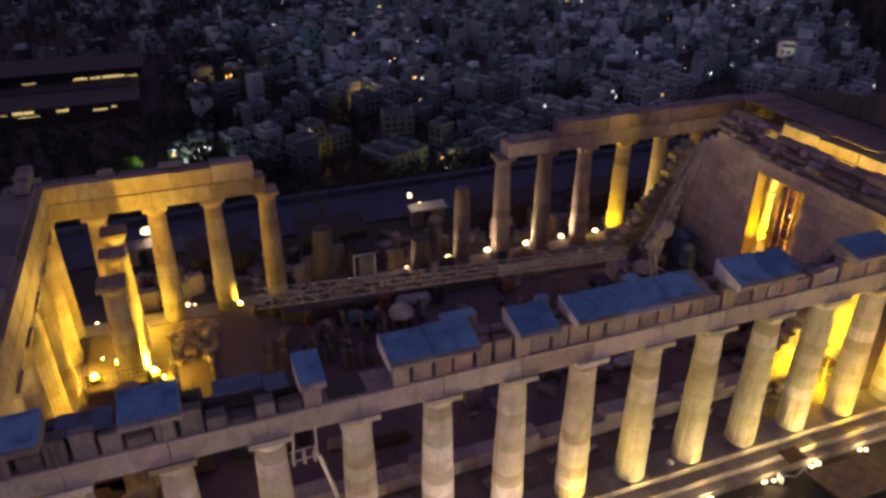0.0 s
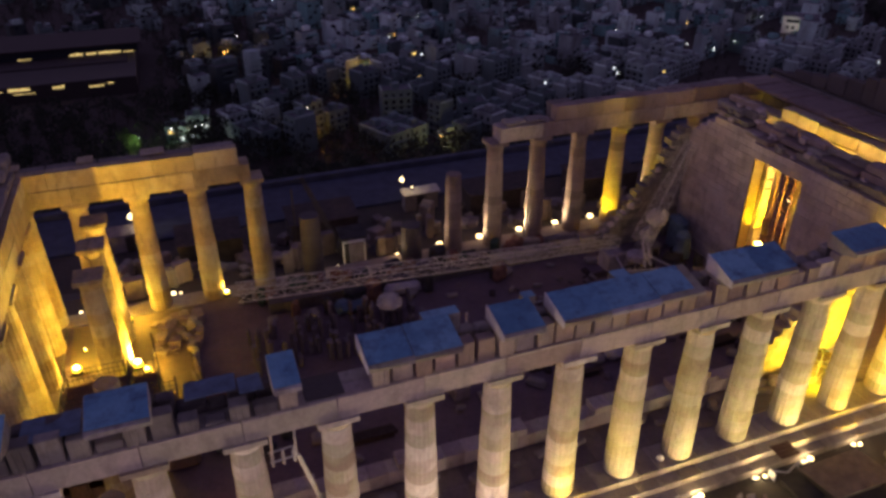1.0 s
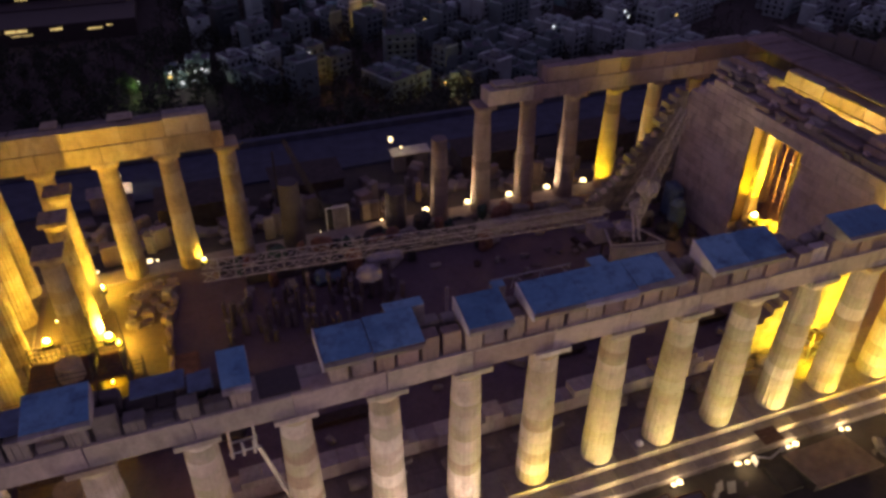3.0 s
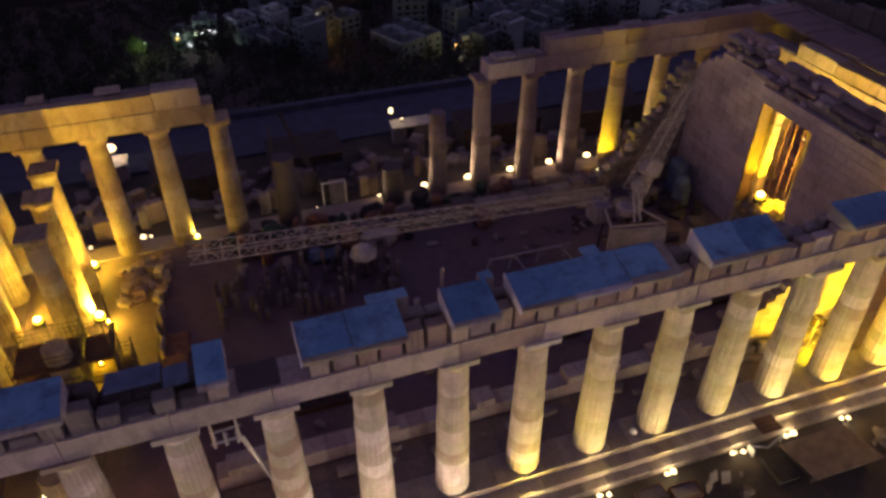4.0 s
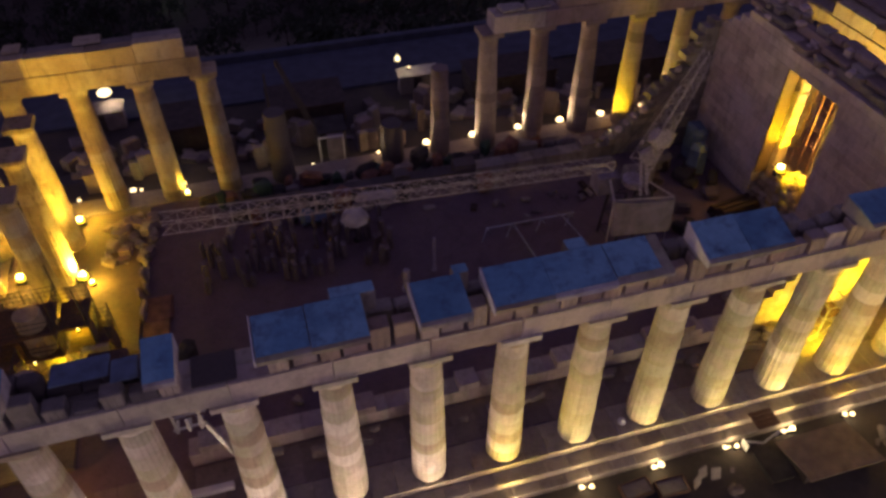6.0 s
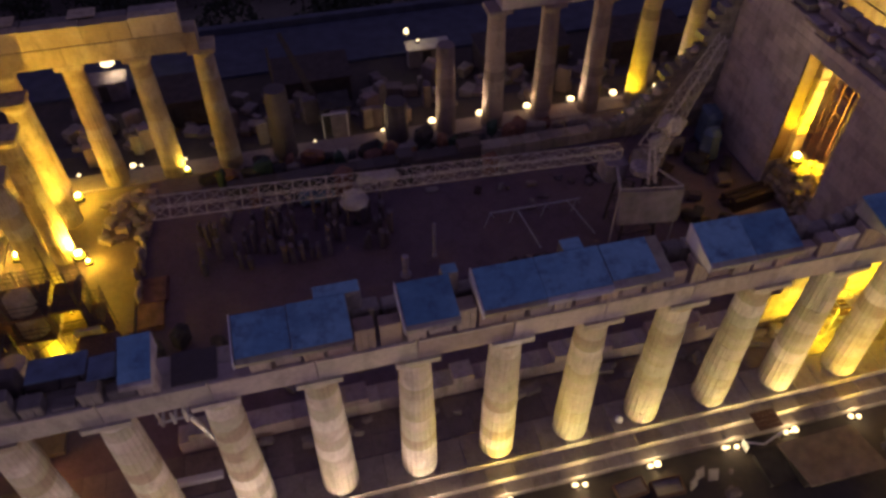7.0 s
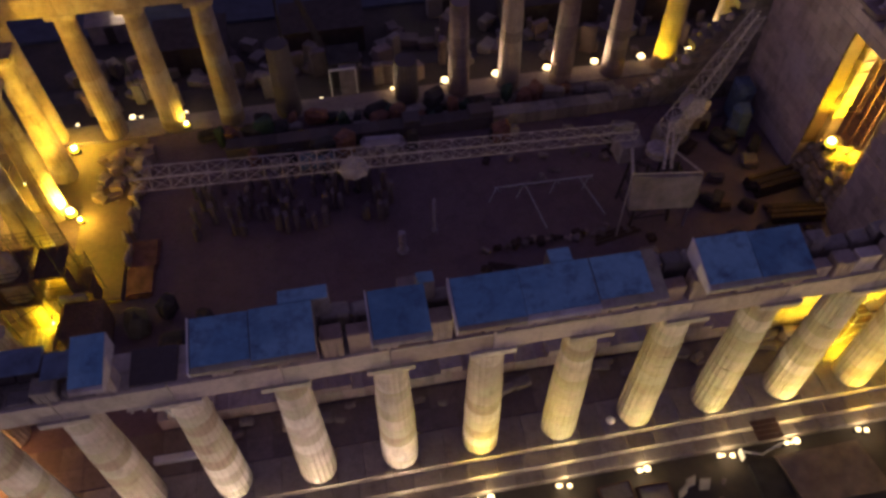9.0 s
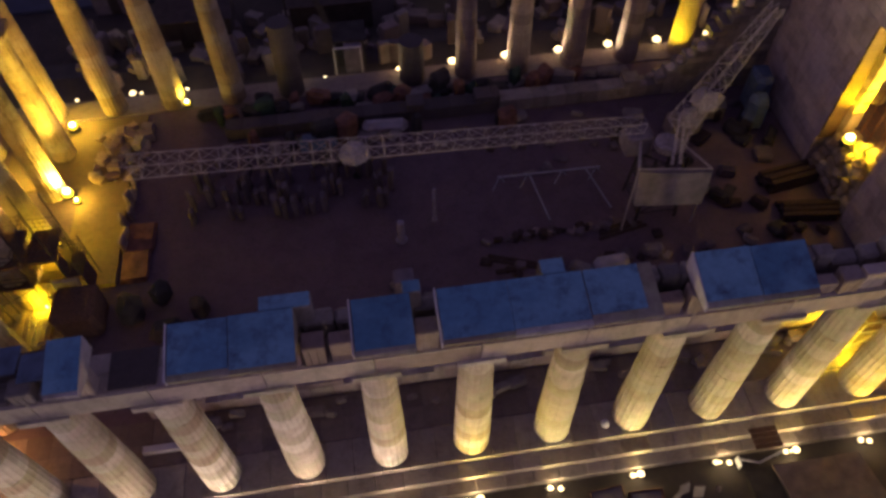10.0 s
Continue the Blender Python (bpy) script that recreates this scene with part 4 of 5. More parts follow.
b.rod((-0.75, 0.7, 6.75), (0.75, 0.7, 6.85), 0.08)
for x in (-0.6, -0.05, 0.5):
    b.rod((x, 0, 6.5), (x, 0.7, 6.5), 0.09, 6)
    b.rod((x, 0, 6.5), (x, 0, 7.4), 0.07)
part("cross_bar", b, STEEL, frame_)
part("hanger", Build().rod((-0.6, 0, 6.8), (-0.5, -0.6, 10.43), 0.07), STEEL, frame_)
part("hanger", Build().rod((0.6, 0, 6.8), (0.6, -0.6, 10.43), 0.07), STEEL, frame_)
part("raker", Build().rod((0.7, 0, 6.8), (2.3, 0.3, 0.0), 0.12, 6), STEEL, frame_)


# ---- floodlights ----
def floodlight(at, turn=0.0, size=0.3, warm=False, label="", group="floodlights", pole=0.0):
    f = thing("floodlight", at, label or "small lit floodlight standing on the ground", "floodlight", group)
    f.matrix_basis = pose(*at, 0, 0, turn)
    s = size
    z = pole
    if pole:
        part("pole", Build().tube([(0.14, 0), (0.14, 0.1), (0.06, 0.12), (0.05, pole)], 8), DARK_STEEL, f)
    part("housing", Build().worn(-s, s, -s * 0.55, s * 0.55, z + 0.08, z + 0.08 + s * 0.9, 0.05), HOUSING, f)
    part("bracket", Build().box(-s * 1.1, s * 1.1, -0.04, 0.04, z, z + 0.1), DARK_STEEL, f)
    # Yellow glass drawn wide to stand for the glare round the bulb.
    lens = [(s * 0.8, z + 0.08 + s * 0.9), (s * 0.86, z + 0.1 + s), (s * 0.72, z + 0.1 + s * 1.35), (s * 0.3, z + 0.1 + s * 1.6)]
    glass = part("lens", Build().tube(lens, 14), GLOW_W if warm else GLOW_Y, f, "glowing glass")
    if not warm:
        zc = z + 0.1 + s * 1.3
        part("bulb", Build().tube([(s * 0.3, zc), (s * 0.58, zc + s * 0.15), (s * 0.58, zc + s * 0.45), (s * 0.2, zc + s * 0.7)], 12), GLOW_CORE, glass, "white-hot bulb")
    return f


NORTH_LAMPS = [-30.5, -26.0, -21.6, -17.2, -12.9, -8.6, -4.5, -0.25, 4.1, 8.95, 12.75, 16.9, 21.2, 25.6, 30.0]
for i, x in enumerate(NORTH_LAMPS):
    for dx, sz in ((-0.34 + 0.13 * (i % 3 - 1), 0.16), (0.24, 0.22 - 0.06 * (i % 2)), (0.0 - 0.2 * (i % 2), 0.09)):
        floodlight((x + dx, -1.8 - 0.12 * (i % 2) * (dx > 0), -1.58), 0, sz, True, "small lit floodlight on the ground beside the steps", "north floodlights")
    p = {-4.5: 1700, -0.25: 850, 4.1: 850, 8.95: 850, 12.75: 1300, 16.9: 1700, 21.2: 1800}.get(x, 1150)
    spot((x, -2.4, -1.0), (x + 0.5, 1.0, 4.8), p * (1.28 if x > 2 else 1.08 if x > -6 else 0.78), YELLOW if x > 15 else (1.0, 0.74, 0.24) if x > 12 else (1.0, 0.72, 0.16) if x == -4.5 else (1.0, 0.74, 0.27) if x > -2 else (1.0, 0.74, 0.53), 110, 0.7)
for x in NORTH_LAMPS[4:13]:
    data = bpy.data.lights.new("bulb", "POINT")
    data.energy, data.color, data.shadow_soft_size = 40, (1.0, 0.76, 0.42), 0.15
    new("bulb_light", data).matrix_basis = pose(x, -1.82, -0.95)
# unseen tall-facade floodlights on open ground to the north, placed for even light
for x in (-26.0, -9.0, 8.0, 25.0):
    floodlight((x, -24.0, -1.6), 0, 0.5, True, "large unseen floodlight standing on open ground", "facade floodlights")
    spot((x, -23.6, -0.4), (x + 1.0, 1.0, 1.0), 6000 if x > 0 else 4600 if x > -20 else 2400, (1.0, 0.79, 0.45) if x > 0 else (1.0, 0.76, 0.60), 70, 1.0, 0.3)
SOUTH_LAMPS = [(-4.75, 31.4), (-0.5, 31.4), (3.7, 31.45), (7.95, 31.45), (12.0, 31.5), (16.0, 31.45), (20.2, 31.5)]
for x, y in SOUTH_LAMPS:
    floodlight((x, y, -0.52), 0, 0.38 if x > -3 else 0.18, True, "lit floodlight on the far steps", "south floodlights")
    spot((x - 1.5, 31.1, 0.2), (x + (0.7 if x > 14 else 0.4), 29.86, 7.0), 3100 if x > 2 else 900 if x > -3 else 500, LEMON if 14 < x < 18 else (1.0, 0.76, 0.46), 110, 0.8)
    data = bpy.data.lights.new("bulb", "POINT")
    data.energy, data.color, data.shadow_soft_size = 42, (1.0, 0.64, 0.30), 0.2
    new("bulb_light", data).matrix_basis = pose(x, y - 0.1, 0.45)


def flood(at, to, power, color=YELLOW, size=0.3, angle=120, warm=False, lift=0.7, pole=0.0):
    lift = max(lift, 0.15 + size * 2.1)
    floodlight(at, 0, size, warm, "bright floodlight among the ruins", "inner floodlights", pole)
    spot((at[0], at[1], at[2] + lift + pole), to, power, color, angle, 0.7, 0.2)


def bulb(at, power, color=YELLOW, size=0.34, pole=0.0):
    """A naked bright lamp that shines all round."""
    floodlight(at, 0, size, False, "bright naked floodlight among the ruins", "inner floodlights", pole)
    data = bpy.data.lights.new("bulb", "POINT")
    data.energy, data.color, data.shadow_soft_size = power, color, 0.2
    new("bulb_light", data).matrix_basis = pose(at[0], at[1], at[2] + pole + 0.2 + size * 2.1)



# east end
flood((-27.6, 21.2, 0.28), (-28.7, 21.7, 4.6), 12000, size=0.4)
bulb((-27.0, 20.6, 0.28), 350, size=0.2)
bulb((-28.3, 27.8, 0.1), 800, size=0.34)
bulb((-26.9, 14.5, 2.23), 120, LEMON, size=0.1)
bulb((-31.8, 22.5, 0.0), 750, size=0.36)
flood((-30.0, 14.5, 0.0), (-33.2, 14.5, 8.0), 2600, size=0.2)
flood((-30.0, 7.0, 0.0), (-33.2, 6.0, 7.0), 3000, size=0.3)
flood((-30.2, 24.0, 0.0), (-33.0, 25.0, 8.0), 2200, size=0.3)
flood((-20.5, 29.3, 0.0), (-21.3, 29.7, 4.0), 900, size=0.26)
flood((-24.8, 31.6, -0.52), (-25.3, 29.9, 6.0), 500, AMBER, size=0.28, warm=True)
flood((-28.9, 31.6, -0.52), (-29.6, 29.9, 6.0), 350, AMBER, size=0.16, warm=True)
# Lamps added to light the south-east beam evenly.
spot((-26.2, 24.4, 1.2), (-27.0, 29.2, 12.3), 640, AMBER, 100, 1.0)
flood((-31.4, 25.2, 0.0), (-31.0, 29.2, 12.3), 260, AMBER, size=0.12, angle=90)
floodlight((-26.2, 24.3, 0.1), 0, 0.18, False, "small added floodlight aimed up at the beam", "inner floodlights")
bulb((-27.55, 12.5, 0.26), 430, LEMON, size=0.12)
bulb((-27.1, 16.4, 0.28), 190, LEMON, size=0.15, pole=1.0)
bulb((-28.9, 16.0, -0.03), 260, size=0.16)
# Added lamp, hidden from view, standing in for orange bounce from the east lamps.
flood((-30.0, 3.4, 0.0), (-23.5, 3.2, 0.6), 850, (1.0, 0.42, 0.12), 0.16)
for i in range(16):
    s_ = mr_.uniform(0.2, 0.5)
    ob = solid("rubble_block", Build().worn(-s_, s_, -s_ * 0.7, s_ * 0.7, 0, s_ * mr_.uniform(0.8, 1.6), 0.08, 0.06, mr_), MARBLE_WARM, "broken block in the floodlit side walk", "stone block", "blocks under the lit wall")
    ob.matrix_basis = pose(mr_.uniform(14.5, 21.5), mr_.uniform(2.9, 4.3), -0.01, 0, 0, mr_.uniform(0, 180))
scaffold((17.6, 3.0, 0.0), 1.5, 1.2, 2.6, 1, "small steel scaffold against the floodlit wall", False, STEEL)
# west end
LX, LY = 22.3, 15.3
heap = thing("doorway_masonry", (0, 0, 0), "rough masonry that half blocks the great doorway", "masonry", "", "structure")
for k in range(4):
    yy = 12.05
    while yy < 16.9:
        w = mr_.uniform(0.7, 1.3)
        top_z = 0.62 * (k + 1) - 0.03
        part("rubble_stone", Build().worn(21.75 + k * 0.14 + mr_.uniform(-0.1, 0.1), 24.3 - k * 0.1, yy, min(yy + w, 17.0) - 0.02, 0.62 * k - 0.02, top_z - mr_.uniform(0, 0.05), 0.08, 0.05, mr_), MARBLE_WARM, heap)
        yy += w
for i in range(34):
    s_ = mr_.uniform(0.2, 0.5)
    x_, y_ = mr_.uniform(22.2, 24.0), mr_.uniform(12.3, 16.8)
    zt = 2.45 + (0.0 if i < 20 else 0.35 * (1 if y_ > 13.6 else 0))
    ob = solid("doorway_block", Build().worn(-s_, s_, -s_ * 0.7, s_ * 0.7, 0, s_ * mr_.uniform(0.8, 1.7), 0.1, 0.06, mr_), MARBLE_WARM, "broken block lit by the floodlight in the doorway", "stone block", "blocks in the doorway")
    ob.matrix_basis = pose(x_, y_, zt - 0.05, mr_.uniform(-12, 12), mr_.uniform(-12, 12), mr_.uniform(0, 180))
# ragged rear halves of both jambs
for y0, y1, x0, x1, nm in ((16.5, 17.12, 22.7, 23.58, "south"), (11.9, 13.55, 23.15, 23.58, "north")):
    jamb = thing("door_jamb", (0, 0, 0), "ragged broken inner part of the great door jamb", "door jamb", "", "structure")
    z = 2.4
    while z < 10.9:
        h = mr_.uniform(0.7, 1.3)
        e = mr_.uniform(-0.02, 0.04) if nm == "south" else mr_.uniform(-0.06, 0.1)
        ya, yb = (y0 - e, y1) if nm == "south" else (y0, y1 + e)
        part("ashlar_block", Build().worn(x0 + mr_.uniform(-0.03, 0.03), x1, ya, yb, z, min(z + h, 11.2) - 0.004, 0.04, 0.04, mr_), MARBLE_WARM, jamb)
        z += h
# Added lining, coloured darker so the reveal looks less lit than the jamb.
for k in range(14):
    part("lining_block", Build().worn(21.62, 22.66, 16.94 + mr_.uniform(-0.006, 0.006), 17.1, 2.4 + k * 0.62, 3.015 + k * 0.62, 0.006, 0.003, mr_), LINING, heap)
floodlight((LX, LY, 3.2), 0, 0.42, False, "bright naked floodlight among the ruins", "inner floodlights")
for at, p in (((LX, LY, 4.35), 140),):
    data = bpy.data.lights.new("bulb", "POINT")
    data.energy, data.color, data.shadow_soft_size = p, (1.0, 0.56, 0.07), 0.15
    new("bulb_light", data).matrix_basis = pose(*at)
spot((LX + 0.1, LY - 0.8, 4.6), (23.2, 16.6, 8.0), 5200, LEMON, 110, 0.6, 0.12)
spot((LX, LY - 0.3, 4.3), (24.6, 15.2, 5.0), 1100, (1.0, 0.62, 0.12), 90, 0.7, 0.12)
spot((LX, LY - 0.2, 4.6), (23.4, 14.6, 2.6), 1500, LEMON, 74, 0.7, 0.12)
flood((25.4, 10.5, 0.0), (28.2, 10.0, 12.5), 22000, (1.0, 0.69, 0.24), size=0.3)
flood((26.9, 13.6, 0.0), (28.4, 14.5, 12.0), 16000, (1.0, 0.69, 0.24), size=0.3, angle=95)
bulb((17.3, 1.95, 0.0), 420, LEMON, size=0.2)
flood((19.0, 2.3, 0.0), (18.4, 4.8, 5.0), 3600, LEMON, size=0.2)
flood((15.2, 2.4, 0.0), (15.6, 4.7, 3.4), 900, LEMON, size=0.14)
flood((23.0, 2.6, 0.0), (23.0, 4.8, 5.0), 4200, LEMON, size=0.24)
flood((26.5, 2.6, 0.0), (26.5, 1.0, 7.0), 3000, size=0.24)
# Small added lamp that brightens the yellow south column.
flood((15.4, 28.2, 0.0), (17.1, 29.6, 4.0), 2000, LEMON, size=0.1, angle=75)
for y0, n in ((12.2, 7), (14.6, 10)):
    st = thing("timber_stack", (17.9, y0, -0.03), "dark timber beams stacked before the doorway", "timber")
    st.matrix_basis = pose(18.2, y0, -0.03, 0, 0, 9 if n > 8 else -6)
    for i in range(n):
        part("beam", Build().worn(mr_.uniform(-0.4, 0.1), 3.4 + mr_.uniform(-0.2, 0.2), (i % 4) * 0.42, (i % 4) * 0.42 + 0.36, (i // 4) * 0.37, (i // 4) * 0.37 + 0.34, 0.03, 0.01, mr_), DARK_TIMBER, st)
floodlight((40.0, 29.0, -1.6), 0, 0.15, True, "lit floodlight on the ground beyond the temple", "south floodlights")
# clutter on the floor before the cross wall
cl = random.Random(52)
for i in range(22):
    w, d, h = cl.uniform(0.12, 0.28), cl.uniform(0.12, 0.3), cl.uniform(0.2, 0.55)
    ob = solid("marble_fragment", Build().worn(-w, w, -d, d, 0, h, 0.04, 0.03, cl), cl.choice((STORED, RED_BROWN_STONE, DARK_TIMBER)), "small fragment set down in a row on the floor", "stone block", "row of fragments")
    ob.matrix_basis = pose(-0.3 + i * 0.35 + cl.uniform(-0.1, 0.1), 13.6 + 0.01 * i + cl.uniform(-0.25, 0.25), -0.03, 0, 0, cl.uniform(0, 180))
for i in range(34):
    x_, y_ = cl.uniform(13.5, 21.0), cl.choice((cl.uniform(7.0, 12.0), cl.uniform(16.3, 23.5), cl.uniform(10.0, 18.0)))
    if 17.0 < x_ and 12.0 < y_ < 16.2:
        continue
    w, d, h = cl.uniform(0.3, 0.9), cl.uniform(0.25, 0.6), cl.uniform(0.3, 1.1)
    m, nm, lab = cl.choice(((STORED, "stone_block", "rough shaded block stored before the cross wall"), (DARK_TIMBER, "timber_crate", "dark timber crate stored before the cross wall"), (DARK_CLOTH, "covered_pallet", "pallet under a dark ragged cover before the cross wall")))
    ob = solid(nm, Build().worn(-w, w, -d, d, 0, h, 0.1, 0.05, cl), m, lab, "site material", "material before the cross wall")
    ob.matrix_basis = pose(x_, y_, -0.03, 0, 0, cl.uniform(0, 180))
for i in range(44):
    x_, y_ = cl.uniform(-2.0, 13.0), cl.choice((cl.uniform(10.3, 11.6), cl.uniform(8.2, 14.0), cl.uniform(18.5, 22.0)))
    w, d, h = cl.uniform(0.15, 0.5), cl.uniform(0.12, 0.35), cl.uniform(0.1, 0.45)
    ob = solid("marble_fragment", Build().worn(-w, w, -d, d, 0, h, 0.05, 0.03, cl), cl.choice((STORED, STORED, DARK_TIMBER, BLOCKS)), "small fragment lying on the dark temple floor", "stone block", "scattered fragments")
    ob.matrix_basis = pose(x_, y_, -0.03, 0, 0, cl.uniform(0, 180))
for x_, y_, a_, n_ in ((6.0, 12.6, 12, 3), (-1.5, 12.2, -20, 2), (9.0, 20.5, 5, 3)):
    st = thing("plank_pile", (x_, y_, -0.03), "few dark planks lying on the temple floor", "timber")
    st.matrix_basis = pose(x_, y_, -0.03, 0, 0, a_)
    for k in range(n_):
        part("plank", Build().worn(k * 0.15, 3.4 - k * 0.2, k * 0.3, k * 0.3 + 0.24, 0, 0.07, 0.01, 0.006, cl), DARK_TIMBER, st)

# ---- ground ----
def height(x, y):
    if y < 36:
        z = -1.6
    elif y < 40:
        z = -1.6 - (y - 36) * 0.4
    elif y < 57.2:
        z = -3.2
    elif y < 58:
        z = -3.2 - (y - 57.2) / 0.8 * 18
    elif y < 235:
        z = -21.2 - (y - 58) / 177 * 63.8
    else:
        z = -85
    if y < 36 and y > -200:
        d = max(0, -60 - y, abs(x) - 110)
        z -= min(83, d * 0.7)
    elif y <= -200:
        z = -85
    z += 78 * math.exp(-(((x - 800) / 190) ** 2 + ((y - 520) / 210) ** 2)) * (y > 60)
    return z


XS = [-4000, -2000, -1000, -500, -300, -200, -150, -120] + [-110 + i * 10 for i in range(23)] + [120, 150, 200, 260, 320, 380, 440, 500, 550, 600, 650, 700, 750, 800, 860, 920, 1000, 1200, 1600, 2500, 4000]
YS = [-3000, -1000, -400, -200, -150, -120, -100, -80, -60, -40, -20, -10, -4, 0, 10, 20, 30, 34, 36, 38, 40, 45, 50, 57.2, 57.6, 58, 70, 90, 110, 130, 150, 170, 190, 210, 235, 260, 290, 320, 360, 400, 440, 480, 520, 560, 600, 650, 700, 800, 1000, 1500, 2500, 4500]
gr = random.Random(3)
gv = [(x, y, height(x, y) + (gr.uniform(-0.5, 0.5) if 60 < y < 235 else 0)) for y in YS for x in XS]
nxs = len(XS)
gf = [(j * nxs + i, j * nxs + i + 1, (j + 1) * nxs + i + 1, (j + 1) * nxs + i) for j in range(len(YS) - 1) for i in range(nxs - 1)]
solid("ground", Build().add(gv, gf), EARTH, "dark rocky ground of the hill and the town below", "ground", "", "structure")

# ---- south terrace ----
solid("terrace_paving", Build().worn(-60, 62, 47.6, 56.0, -3.5, -2.9, 0.05), CONCRETE, "broad pale blue-grey paved terrace behind the temple", "terrace", "", "structure")
solid("parapet", Build().worn(-90, 90, 56.4, 57.3, -3.4, -2.3, 0.08), CONCRETE, "low stone parapet at the edge of the rock", "parapet", "", "structure")
sr = random.Random(8)
DARK_HUT = plain("dark_hut_sheet", (0.055, 0.042, 0.04), 0.85, 0.0, 0.3, 1.5)


def hut(x, y, w, d, h, mat, roof, label, z=-1.6):
    t = thing("site_hut", (x, y, z), label, "hut", "site huts")
    part("wall", Build().worn(0, w, 0, d, 0, h, 0.03), mat, t)
    part("roof", Build().add([(-0.2, -0.2, h + 0.02), (w + 0.2, -0.2, h + 0.02), (w + 0.2, d + 0.2, h + 0.3), (-0.2, d + 0.2, h + 0.3), (-0.2, -0.2, h + 0.12), (w + 0.2, -0.2, h + 0.12), (w + 0.2, d + 0.2, h + 0.4), (-0.2, d + 0.2, h + 0.4)],
                             [(0, 3, 2, 1), (4, 5, 6, 7), (0, 1, 5, 4), (1, 2, 6, 5), (2, 3, 7, 6), (3, 0, 4, 7)]), roof, t)
    part("door", Build().box(w * 0.35, w * 0.35 + 0.85, -0.04, -0.004, 0.02, min(2.0, h - 0.2)), DARK_STEEL, t)
    return t


hut(-9.3, 34.0, 2.2, 1.8, 2.4, DARK_CLOTH, DARK_CLOTH, "small pale site hut with a lit door frame")
solid("crate", Build().worn(-8.75, -7.3, 33.05, 33.95, -1.61, 0.75, 0.04, 0.02, sr), CLOTH, "dull grey box behind the thin door frame", "crate")
lit = thing("lit_door_frame", (-9.55, 32.75, -1.6), "thin pale door frame catching the light", "frame")
for a in ((0, 0.08, 0, 2.75), (2.04, 2.12, 0, 2.75), (0.085, 2.035, 2.67, 2.75)):
    part("rail", Build().box(a[0], a[1], 0, 0.12, a[2], a[3]), WHITE_PAINT, lit)
hut(-13.0, 41.0, 7.0, 4.0, 2.6, DARK_HUT, DARK_HUT, "low site hut with a brown roof", -3.2)
hut(-24.0, 40.5, 6.0, 4.0, 2.6, DARK_HUT, DARK_HUT, "low site hut with brown walls", -3.2)
hut(7.0, 41.5, 9.0, 3.6, 2.4, DARK_HUT, DARK_HUT, "long low site hut with brown walls", -3.2)
hut(20.0, 40.5, 8.0, 4.0, 2.6, DARK_HUT, DARK_HUT, "low site hut with a brown roof", -3.2)
hut(-30.4, 46.4, 3.9, 1.5, 1.9, CLOTH, CLOTH, "small pale hut under a bright lamp", -3.2)
hut(0.4, 44.9, 4.0, 1.1, 2.0, MARBLE_GREY, BOX_PAINT, "narrow low hut whose dull roof catches the lamp", -3.2)
for i in range(60):
    x, y = sr.uniform(-30, 26), sr.uniform(33.6, 43.0)
    w, h = sr.uniform(0.3, 0.8), sr.uniform(0.8, 2.6)
    ob = solid("standing_block", Build().worn(-w, w, -w * 0.6, w * 0.6, 0, h, 0.06, 0.06, sr), sr.choice((BLOCKS, STORED, STORED, RED_BROWN_STONE)), "tall rough marble block standing on the ground", "stone block", "blocks south of the temple")
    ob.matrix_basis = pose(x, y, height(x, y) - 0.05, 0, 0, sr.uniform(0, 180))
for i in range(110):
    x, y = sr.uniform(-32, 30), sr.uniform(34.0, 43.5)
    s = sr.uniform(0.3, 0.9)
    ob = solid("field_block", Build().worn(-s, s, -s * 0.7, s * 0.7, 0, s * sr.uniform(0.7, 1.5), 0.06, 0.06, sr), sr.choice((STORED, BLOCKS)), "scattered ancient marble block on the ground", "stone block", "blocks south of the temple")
    ob.matrix_basis = pose(x, y, height(x, y) - 0.05, 0, 0, sr.uniform(0, 180))
# Added lamp to brighten the thin door frame.
spot((-10.4, 31.6, 0.0), (-8.4, 32.9, 0.3), 30, (1.0, 0.8, 0.5), 120, 0.6)
floodlight((-10.4, 31.4, -0.52), 0, 0.12, True, "small white lamp on the far steps", "south floodlights")
small_derrick = thing("small_derrick", (-9.0, 36.0, -1.6), "slim derrick leaning behind the broken columns", "derrick")
part("jib", lattice(Build(), (0, 0, 0), (-2.8, 3.0, 7.2), 0.4, 0.2, 10, 0.05), DARK_STEEL, small_derrick)
part("post", Build().rod((-4.0, 2.0, 0), (-4.0, 2.0, 6.6), 0.09, 6), DARK_STEEL, small_derrick)


def lamp_post(x, y, zg, h, color, power, label, size=0.45, warm=True):
    t = thing("lamp_post", (x, y, zg), label, "lamp post", "terrace lamps")
    part("pole", Build().tube([(0.16, 0), (0.16, 0.2), (0.07, 0.25), (0.05, h)], 10), DARK_STEEL, t)
    part("lamp_head", Build().worn(-size, size, -0.2, 0.2, h + 0.004, h + 0.2, 0.05), HOUSING, t)
    part("lens", Build().tube([(size * 0.8, h + 0.2), (size, h + 0.35), (size * 0.8, h + 0.6), (size * 0.3, h + 0.75)], 14), GLOW_W, t, "glowing glass")
    spot((x + 0.6, y - 0.9, zg + h + 0.5), (x + 1.4, y - 1.6, zg), power, color, 150, 0.5, 0.3)


lamp_post(-27.85, 48.4, -2.9, 2.3, (1.0, 0.80, 0.45), 170, "bright white lamp on a short post on the terrace", 0.68)
floodlight((1.5, 45.6, -0.8), 0, 0.16, True, "small lit floodlight on the roof of the low hut", "terrace lamps")
